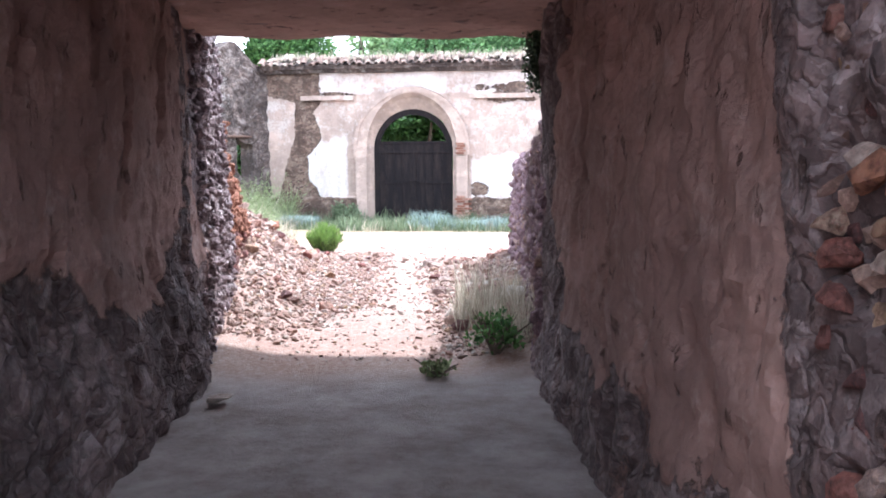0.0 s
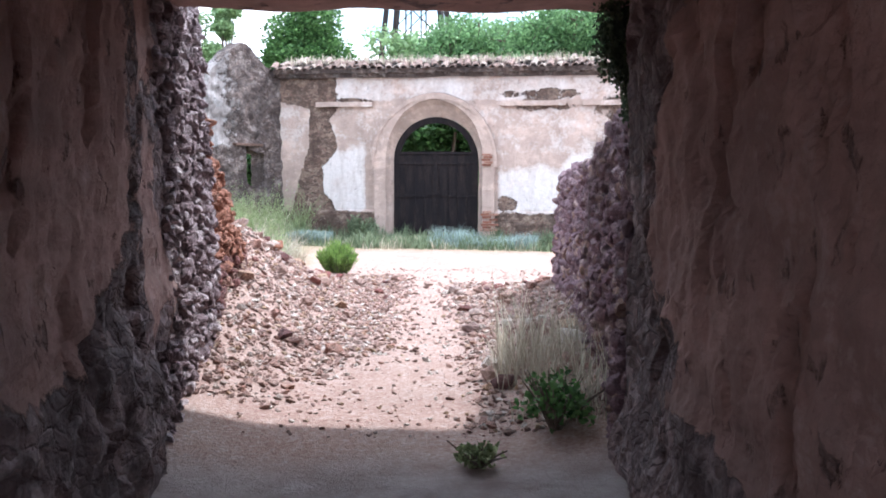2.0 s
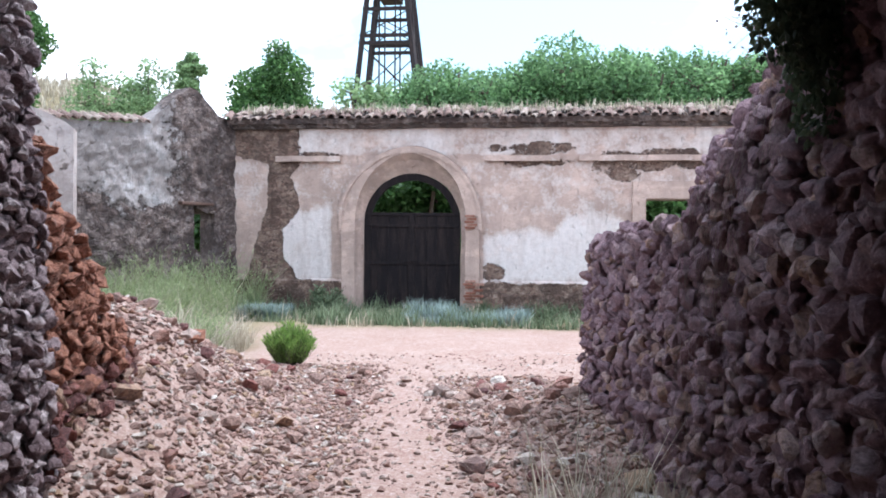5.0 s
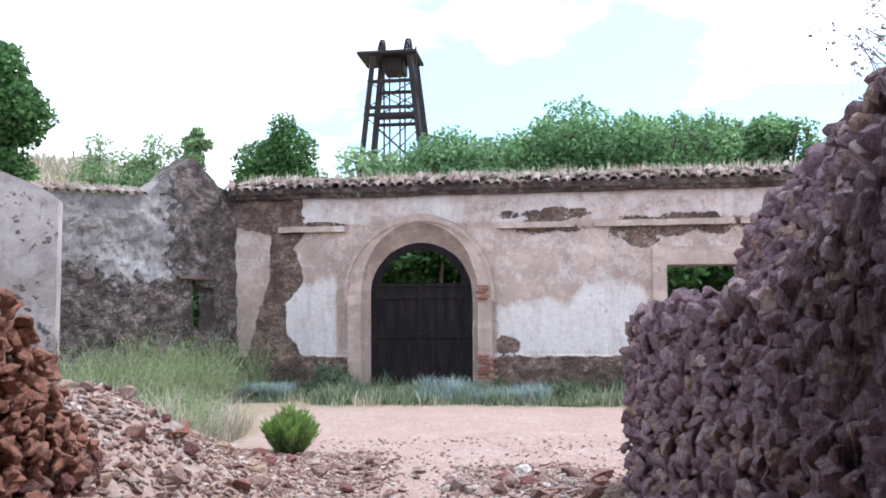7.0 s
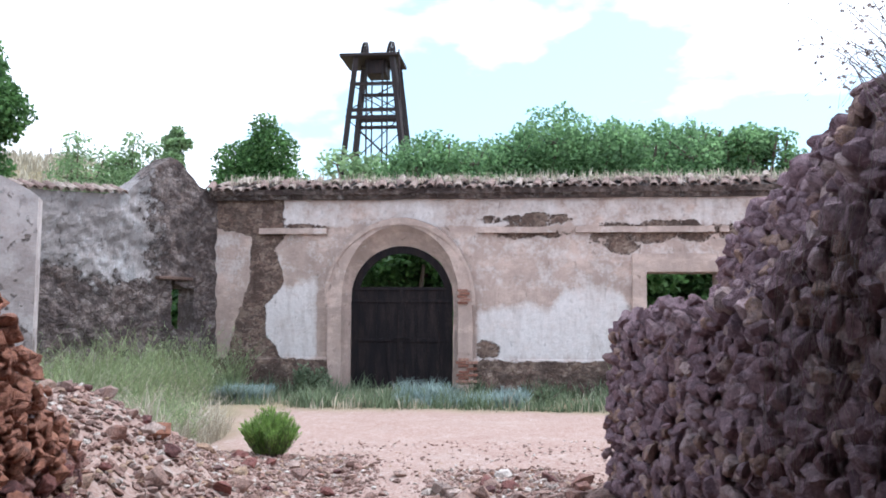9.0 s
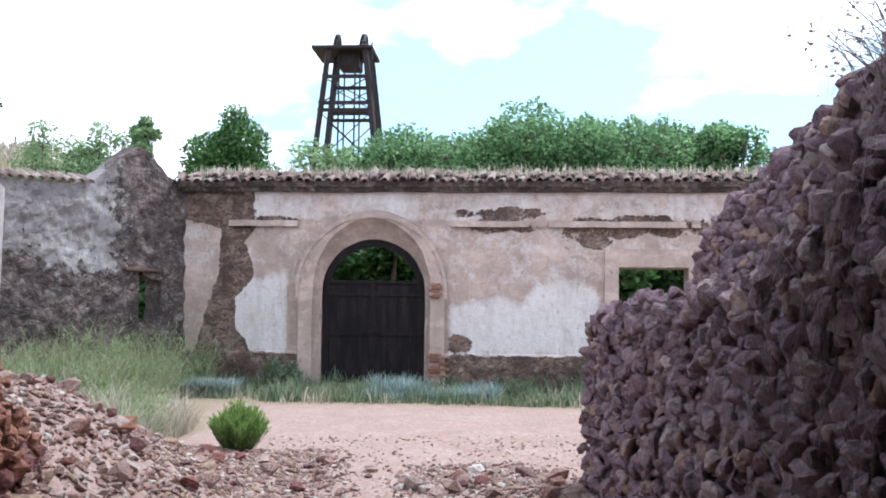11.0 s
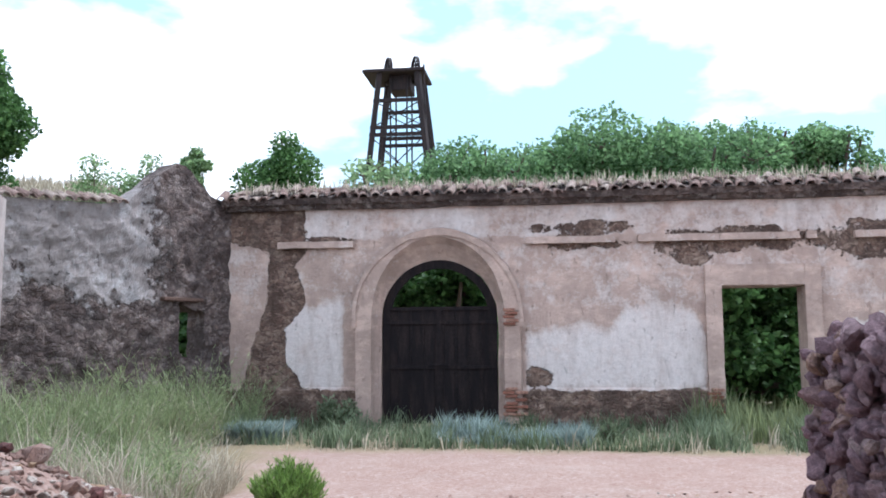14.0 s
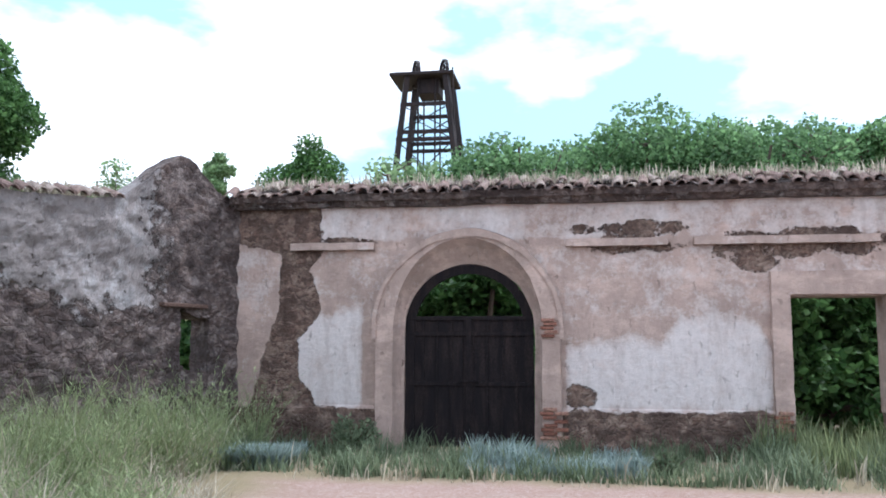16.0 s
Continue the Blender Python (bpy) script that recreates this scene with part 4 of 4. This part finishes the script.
def weed_clumps():
    """Feathery many-stemmed weeds: thin stems set with fine short leaves."""
    rnd = random.Random(77)
    places = [(rnd.uniform(-5.6, -2.9), rnd.uniform(-6.8, -0.9), rnd.uniform(0.75, 1.4)) for _ in range(38)]
    places += [(-4.0, -1.6, 1.75), (-3.7, -1.9, 1.5), (-4.6, -2.6, 1.6), (-5.1, -3.6, 1.5)]
    for q in range(14):
        p = NEAR @ Vector((rnd.uniform(-4.6, -2.5), rnd.uniform(-10.2, -6.5), 0))
        places.append((p.x, p.y, rnd.uniform(0.5, 0.9)))
    for x, y, h in places:
        z = ground_z(x, y)
        w = thing("weed", "feathery grey-green weed with many thin stems", "weed", "feathery weeds before the ruin", at=(x, y, z))
        vs, fs, lv, lf = [], [], [], []
        for _ in range(34):
            d = Vector((rnd.gauss(0, 0.28), rnd.gauss(0, 0.28), 1.0)).normalized()
            ln = h * rnd.uniform(0.5, 1.05)
            b = Vector((rnd.gauss(0, 0.1), rnd.gauss(0, 0.1), -0.03))
            bow = Vector((d.x, d.y, -0.12)) * ln * 0.3
            tube(vs, fs, [b, b + d * ln * 0.5, b + d * ln + bow], [0.004, 0.003, 0.001], 3)
            for k in range(16):
                f = rnd.uniform(0.15, 1.0)
                p = b + d * ln * f + bow * max(0.0, 2 * f - 1)
                o = (d * 0.9 + Vector((rnd.gauss(0, 0.6), rnd.gauss(0, 0.6), rnd.gauss(0, 0.3)))).normalized() * rnd.uniform(0.05, 0.13)
                sd = o.cross(Vector((rnd.gauss(0, 1), rnd.gauss(0, 1), 0.3))).normalized() * 0.006
                i = len(lv)
                lv += [tuple(p), tuple(p + o * 0.5 + sd), tuple(p + o), tuple(p + o * 0.5 - sd)]
                lf.append((i, i + 1, i + 2, i + 3))
        part("stalk", (vs, fs), M_WEED, w)
        part("leaves", (lv, lf), M_WEED, w)


weed_clumps()


def bush(x, y, w, h, n, material, label, seed, size=0.07):
    z = near_z(x, y)
    b = thing("bush", label, "bush", at=(x, y, z))
    rnd = random.Random(seed)
    vs, fs = [], []
    for _ in range(14):
        d = Vector((rnd.gauss(0, 0.35) * w, rnd.gauss(0, 0.35) * w, h * rnd.uniform(0.6, 0.95)))
        tube(vs, fs, [Vector((0, 0, -0.03)), d * 0.5 + Vector((0, 0, h * 0.05)), d], [0.012, 0.008, 0.003], 4)
    part("stalk", (vs, fs), M_BARK, b)
    cl = []
    for k in range(30):
        a, r = rnd.uniform(0, 6.28), rnd.random() ** 0.5 * w * 0.4
        cl.append(((math.cos(a) * r, math.sin(a) * r, h * rnd.uniform(0.25, 0.8) * (1 - 0.5 * r / w)), (w * 0.15, w * 0.15, h * 0.2)))
    part("leaves", leaf_cloud(n, cl, size, seed, -0.6), material, b)


bush(-1.75, -0.7, 0.9, 0.7, 900, M_VERGE, "grey-green shrub beside the gate", 22, 0.08)
bush(3.1, -2.2, 0.4, 0.4, 250, M_VERGE, "small green verge weed", 25, 0.06)


def broom(x, y, w, h):
    """A low bush of fine upright green needles."""
    rnd = random.Random(21)
    b = thing("bush", "small bright green needle-leaved bush at the track edge", "bush", at=(x, y, near_z(x, y)))
    vs, fs, lv, lf = [], [], [], []
    for _ in range(230):
        a, e = rnd.uniform(0, 2 * math.pi), rnd.random() ** 0.6
        tip = Vector((math.cos(a) * w * e, math.sin(a) * w * e, h * (1 - 0.45 * e * e) * rnd.uniform(0.8, 1.1)))
        base = Vector((tip.x * 0.35, tip.y * 0.35, -0.02))
        tube(vs, fs, [base, base.lerp(tip, 0.6) + Vector((0, 0, -0.03)), tip], [0.004, 0.003, 0.001], 3)
        for _k in range(42):
            f = rnd.uniform(0.12, 1.0)
            p = base.lerp(tip, f)
            o = ((tip - base).normalized() + Vector((rnd.gauss(0, 0.5), rnd.gauss(0, 0.5), 0.2))).normalized() * rnd.uniform(0.04, 0.09)
            sd = o.cross(Vector((rnd.gauss(0, 1), rnd.gauss(0, 1), 0.2))).normalized() * 0.005
            i = len(lv)
            lv += [tuple(p), tuple(p + o * 0.5 + sd), tuple(p + o), tuple(p + o * 0.5 - sd)]
            lf.append((i, i + 1, i + 2, i + 3))
    part("stalk", (vs, fs), M_BARK, b)
    part("leaves", (lv, lf), M_BUSH, b)


before = set(scene.objects)
broom(-1.42, -8.8, 0.34, 0.52)
bush(0.82, -17.45, 0.5, 0.42, 420, M_DARK_LEAF, "leafy green weed by the passage mouth", 23, 0.05)
dry = [(x, y, near_z(x, y), h) for x, y, _, h in field(900, 0.55, 1.25, -17.5, -15.2, 0.2, 0.6, 41)]
tagged(part("dry_grass", blades(dry, 42, 0.6, 0.003), M_STRAW), "thin dry grass at the foot of the stone wall", "grass", kind="stuff")
bush(0.30, -18.0, 0.25, 0.14, 180, M_GRASS, "small yellow-green weed on the floor", 24, 0.05)


def hanging():
    """Dead roots and growth that hang down the stone wall."""
    rnd = random.Random(31)
    t = thing("hanging_roots", "tangle of dry grey roots and dead grass hanging down the stones", "dead plant", at=(1.5, -16.4, 2.6))
    for _ in range(80):
        vs, fs = [], []
        y = rnd.uniform(-16.75, -15.7)
        z = right_top(y) + 0.05 - rnd.random() ** 2 * 0.5
        pts = []
        ln = rnd.uniform(0.25, 1.5)
        for k in range(5):
            zz = z - ln * k / 4
            yy = y + rnd.uniform(-0.05, 0.05) + 0.2 * k / 4 * rnd.uniform(-1, 1)
            pts.append(Vector((right_face(yy, zz) - 0.06 - rnd.uniform(0, 0.07) - 1.5, yy + 16.4, zz - 2.6)))
        r = rnd.uniform(0.0005, 0.0014)
        tube(vs, fs, pts, [r, r, r * 0.8, r * 0.6, r * 0.3], 3)
        part("root", (vs, fs), M_ROOT, t)
    b = thing("hanging_bush", "bush hanging over the passage mouth, shade put into its near-black leaf colour", "bush", at=(1.32, -16.98, 2.62))
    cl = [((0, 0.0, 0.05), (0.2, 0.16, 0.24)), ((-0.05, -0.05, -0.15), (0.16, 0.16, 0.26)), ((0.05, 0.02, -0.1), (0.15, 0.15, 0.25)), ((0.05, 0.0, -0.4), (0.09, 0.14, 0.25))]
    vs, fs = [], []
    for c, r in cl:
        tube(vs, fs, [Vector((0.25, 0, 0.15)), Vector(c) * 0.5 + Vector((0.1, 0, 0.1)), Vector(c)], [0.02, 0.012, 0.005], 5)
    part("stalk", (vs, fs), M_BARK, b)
    # leaves coloured as if in deep shade
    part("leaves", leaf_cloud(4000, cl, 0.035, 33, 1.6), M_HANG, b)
    # bare twigs against the sky
    d = thing("dead_twigs", "bare dry twigs with withered leaves above the stone wall", "dead plant", at=(1.82, -16.1, 2.4))
    vs, fs, tips = [], [], []
    for _ in range(80):
        a = Vector((rnd.uniform(-0.12, 0.2), rnd.uniform(-0.25, 0.25), 0))
        p1 = a + Vector((rnd.uniform(-0.2, 0.05), rnd.uniform(-0.1, 0.25), rnd.uniform(0.2, 0.4)))
        p2 = p1 + Vector((rnd.uniform(-0.2, 0.05), rnd.uniform(-0.1, 0.3), rnd.uniform(-0.25, 0.3)))
        vs, fs = [], []
        tube(vs, fs, [a, p1, p2], [0.003, 0.002, 0.0008], 3)
        part("twig", (vs, fs), M_ROOT, d)
        tips += [(tuple(p2), (0.05, 0.05, 0.05)), (tuple(p1.lerp(p2, 0.5)), (0.06, 0.06, 0.06))]
    part("leaves", leaf_cloud(260, tips, 0.02, 35), M_ROOT, d)


hanging()
settle(before)

# ---- the mine headframe ----


def headframe():
    cx, cy, top = -6.95, 33.8, 17.85
    t = thing("mine_headframe", "dark rusty steel mine headframe with two winding wheels", "headframe", at=(cx, cy, 0))
    part("platform", boxed(-1.95, 1.8, -1.6, 1.6, top - 0.2, top, bevel=0.03), M_STEEL, t)
    part("machine_box", boxed(-0.45, 0.85, -0.8, 0.8, top - 1.1, top - 0.2, bevel=0.03), M_STEEL, t)
    for y in (-1.3, 1.3):
        part("leg", strut((-0.95, y, top - 0.2), (-2.75, y * 1.6, 0.0), 0.3), M_STEEL, t)
        part("leg", strut((1.35, y, top - 0.2), (3.4, y * 1.6, 0.0), 0.3), M_STEEL, t)
        for x in (-0.35, 0.65):
            part("guide", strut((x, y * 0.7, top - 0.2), (x, y * 0.7, 0), 0.09), M_STEEL, t)
        for k, z in enumerate((top - 1.9, top - 3.55, top - 4.0, top - 7.5, top - 11)):
            w = 0.105 * (top - z)
            part("girder", strut((-1.1 - w, y * (1 + 0.03 * (top - z)), z), (1.45 + w * 1.1, y * (1 + 0.03 * (top - z)), z), 0.2), M_STEEL, t)
        for z0, z1 in ((top - 3.55, top - 1.9), (top - 7.5, top - 4.0), (top - 11, top - 7.5)):
            w0, w1 = 0.105 * (top - z0), 0.105 * (top - z1)
            part("brace", strut((-1.1 - w0, y, z0), (1.45 + w1, y, z1), 0.06), M_STEEL, t)
            part("brace", strut((1.45 + w0, y, z0), (-1.1 - w1, y, z1), 0.06), M_STEEL, t)
    part("post", strut((1.75, -1.4, top + 0.2), (1.85, -1.4, top - 3.5), 0.08), M_STEEL, t, "thin rail post")
    part("stay", strut((2.05, -1.2, top - 4), (2.7, -1.2, 0), 0.06), M_STEEL, t)
    for x in (-0.68, 1.0):
        wheel = bmesh.new()
        n, R = 32, 0.85
        prof = ((R, -0.1), (R, 0.1), (R - 0.12, 0.06), (R - 0.12, -0.06))
        rings = [[wheel.verts.new((u + 0.08 * math.sin(2 * math.pi * k / n) * 0, math.cos(2 * math.pi * k / n) * r, math.sin(2 * math.pi * k / n) * r)) for r, u in prof] for k in range(n)]
        for k in range(n):
            a, b = rings[k], rings[(k + 1) % n]
            for q in range(4):
                wheel.faces.new((a[q], a[(q + 1) % 4], b[(q + 1) % 4], b[q]))
        w = part("winding_wheel", wheel, M_STEEL, t)
        w.matrix_basis = Matrix.Translation((x, 0, top + 0.32)) @ Matrix.Rotation(radians(24), 4, "Z")
        for k in range(6):
            a = math.pi * k / 6
            v = Vector((0, math.cos(a), math.sin(a))) * 0.78
            part("spoke", strut(-v, v, 0.05), M_STEEL, w)


headframe()


def fence():
    f = thing("fence_posts", "thin wooden fence posts on the far bank", "fence")
    for x, y in ((-43.0, 58), (-41.6, 58.5)):
        z = ground_z(x, y)
        part("post", strut((x, y, z - 0.1), (x + 0.05, y, z + 1.4), 0.12), M_BEAM, f)


fence()

# ---- stones ----
random.seed(5)


def face_stones(meshes, rest_mat, parent, face, top, y0, y1, sign, cell, squash_y, limit, name):
    """Stones set in the face of a wall that runs along the path."""
    kept, rest = 0, []
    z = 0.02
    while z < 3.0:
        y = y0 + random.uniform(0, 0.1)
        while y < y1:
            s = cell * random.uniform(0.6, 1.5)
            if z < top(y) + 0.03:
                zz, yy = z + random.uniform(-0.03, 0.03), y + random.uniform(-0.04, 0.04)
                m = Matrix.LocRotScale((face(yy, zz) + sign * random.uniform(-0.05, 0.04), yy, zz),
                                       Euler((random.uniform(-0.6, 0.6), random.uniform(-0.5, 0.5), random.uniform(-0.3, 0.3))),
                                       (s * 0.95, s * squash_y * random.uniform(0.8, 1.25), s * random.uniform(0.7, 1.25)))
                me = random.choice(meshes)
                if kept < limit and -16.6 < yy and z > 0.25:
                    ob = new(name, me)
                    ob.parent = parent
                    ob.matrix_basis = m
                    kept += 1
                else:
                    rest.append((me, m))
            y += s * squash_y * 0.64
        z += cell * 0.58
    if rest:
        ob = joined("stones", rest, rest_mat, parent)
        ob["kind"] = "stuff"


face_stones(stones_of(M_PURPLE, 10, rough=0.3, fine=2), M_PURPLE_REST, wall_slag, right_face, right_top, -17.95, -12.55, 1, 0.1, 1.25, 300, "stone")
face_stones(stones_of(M_PURPLE, 8, rough=0.3, fine=2), M_PURPLE_REST, wall_slag, upper_face, upper_top, -17.2, -11.2, 1, 0.14, 1.25, 0, "stone")
face_stones(stones_of(M_RED, 10, rough=0.3, fine=2), M_RED, wall_broken, left_face, lambda y: min(left_top(y), 2.1), -15.6, -13.7, -1, 0.09, 1.25, 300, "stone")


face_stones(stones_of(M_JAMB, 8, rough=0.3, fine=2), M_JAMB, wall_broken, lambda y, z: left_face(y, z) - 0.03, lambda y: left_top(y) if y > -17.05 + 0.2 * math.sin(y * 40) else 0.5, -17.97, -15.6, -1, 0.085, 1.2, 0, "stone")


def wound():
    """Red stones and bricks where the passage plaster has broken away."""
    meshes = stones_of(M_RED, 6, (0.7, 1.3, 0.8), 0.3, 2) + stones_of(M_RUBBLE, 4, (0.7, 1.2, 0.8), 0.3, 2)
    z = 0.05
    while z < 2.5:
        y = -24.0
        while y < -22.28 + 0.2 * wob(0, 1, z, 2):
            s = random.uniform(0.07, 0.15)
            ob = new("stone", random.choice(meshes))
            ob.parent = wall_right
            ob.matrix_basis = Matrix.LocRotScale((1.155 + random.uniform(-0.02, 0.03), y, z + random.uniform(-0.03, 0.03)), Euler((random.uniform(-0.4, 0.4), random.uniform(-0.3, 0.3), random.uniform(-0.2, 0.2))), (s, s, s))
            y += s * 0.95
        z += 0.095


wound()


def end_stones():
    """The broken end and the top of the slag wall."""
    meshes = stones_of(M_PURPLE, 6, rough=0.3, fine=2)
    items = []
    for _ in range(150):
        z = random.uniform(0, 1.65)
        x = 1.6 + random.uniform(0, 0.75)
        items.append((random.choice(meshes), Matrix.LocRotScale((x, -12.55 + random.uniform(-0.05, 0.06) - 0.1 * z, z), Euler((random.random(), random.random(), random.random())), (0.17, 0.17, 0.15))))
    for _ in range(260):
        y = random.uniform(-17.8, -12.6)
        items.append((random.choice(meshes), Matrix.LocRotScale((right_face(y, right_top(y)) + random.uniform(0, 0.85), y, right_top(y) + random.uniform(-0.05, 0.04)), Euler((random.random(), random.random(), random.random() * 3)), (0.18, 0.18, 0.12))))
    for _ in range(300):
        y = random.uniform(-17.0, -11.2)
        items.append((random.choice(meshes), Matrix.LocRotScale((upper_face(y, upper_top(y)) + random.uniform(0, 0.8), y, upper_top(y) + random.uniform(-0.05, 0.08)), Euler((random.random(), random.random(), random.random() * 3)), (0.2, 0.2, 0.15))))
    ob = joined("stones", items, M_PURPLE_REST, wall_slag)
    ob["kind"] = "stuff"


end_stones()


before = set(scene.objects)


def rubble():
    meshes = stones_of(M_RUBBLE, 12, (1.15, 1, 0.7))
    chips = stones_of(M_RUBBLE, 6, (1.15, 1, 0.65), 0.34, 1)
    reds = stones_of(M_RED, 6, (1.2, 0.9, 0.65))
    small = []
    n = 0
    while n < 300:
        side = random.random()
        if side < 0.68:
            x, y = random.uniform(-3.3, -0.8), random.uniform(-15.6, -8.9)
        elif side < 0.9:
            x, y = random.uniform(0.45, 1.5), random.uniform(-16.5, -10.3)
        else:
            x, y = random.uniform(-0.9, 1.3), random.uniform(-11.5, -9.6)
        s = random.choice((0.08, 0.1, 0.12, 0.16, 0.22)) * random.uniform(0.8, 1.3)
        ob = new("loose_stone", random.choice(reds if random.random() < 0.25 else meshes))
        ob.matrix_basis = Matrix.LocRotScale((x, y, near_z(x, y) + s * 0.16), Euler((random.uniform(-0.4, 0.4), random.uniform(-0.4, 0.4), random.uniform(0, 6))), (s, s, s))
        tagged(ob, "rough pale loose stone lying on the rubble bank", "stone", "loose stones of the rubble banks")
        n += 1
    for _ in range(30000):
        side = random.random()
        if side < 0.6:
            y = random.uniform(-17.0, -8.6)
            x = -0.45 - 3.0 * random.random() ** 1.1 - 0.7 * smoothstep(-14.5, -16.5, y) + random.gauss(0, 0.22)
        elif side < 0.85:
            x, y = 1.7 - 1.3 * random.random() ** 1.3 + random.gauss(0, 0.15), random.uniform(-17.4, -9.6)
        else:
            x, y = random.uniform(-1.2, 3.4), random.uniform(-17.5, -7.5)
        s = 0.02 + 0.085 * random.random() ** 2.4
        if side > 0.85:
            s *= 0.6
        small.append((random.choice(chips), Matrix.LocRotScale((x, y, near_z(x, y) + s * 0.1), Euler((random.uniform(-0.5, 0.5), random.uniform(-0.5, 0.5), random.uniform(0, 6))), (s, s, s))))
    ob = joined("small_rubble", small, M_RUBBLE_REST)
    tagged(ob, "pale and reddish broken stone chips over the ground", "rubble", kind="stuff")
    ob = new("floor_stone", meshes[3])
    ob.matrix_basis = Matrix.LocRotScale((-1.2, -18.7, 0.05), Euler((0.1, 0, 0.5)), (0.24, 0.2, 0.16))
    tagged(ob, "dark loose stone on the passage floor", "stone")


rubble()
settle(before)

brick_patch(1.28, 1.62, 0.28, 0.78, -0.075, front)
brick_patch(1.30, 1.60, 1.95, 2.25, -0.06, front)
brick_patch(4.99, 5.29, 0.0, 0.75, -0.03, front)
brick_patch(6.75, 7.03, 0.0, 0.6, -0.03, front)
tile_row(FX0, FX1, -0.3, FTOP + 0.09, roof_front, 2)
for k in range(18):
    ob = new("roof_tile", TILE)
    ob.parent = wall_ruin
    p = RUIN_A + RUIN_D * (2.3 + 0.21 * k)
    ob.matrix_basis = pose(p.x + 0.05, p.y - 0.05, 4.08 - 0.016 * k, 0, 0, 62 + random.uniform(-6, 6))
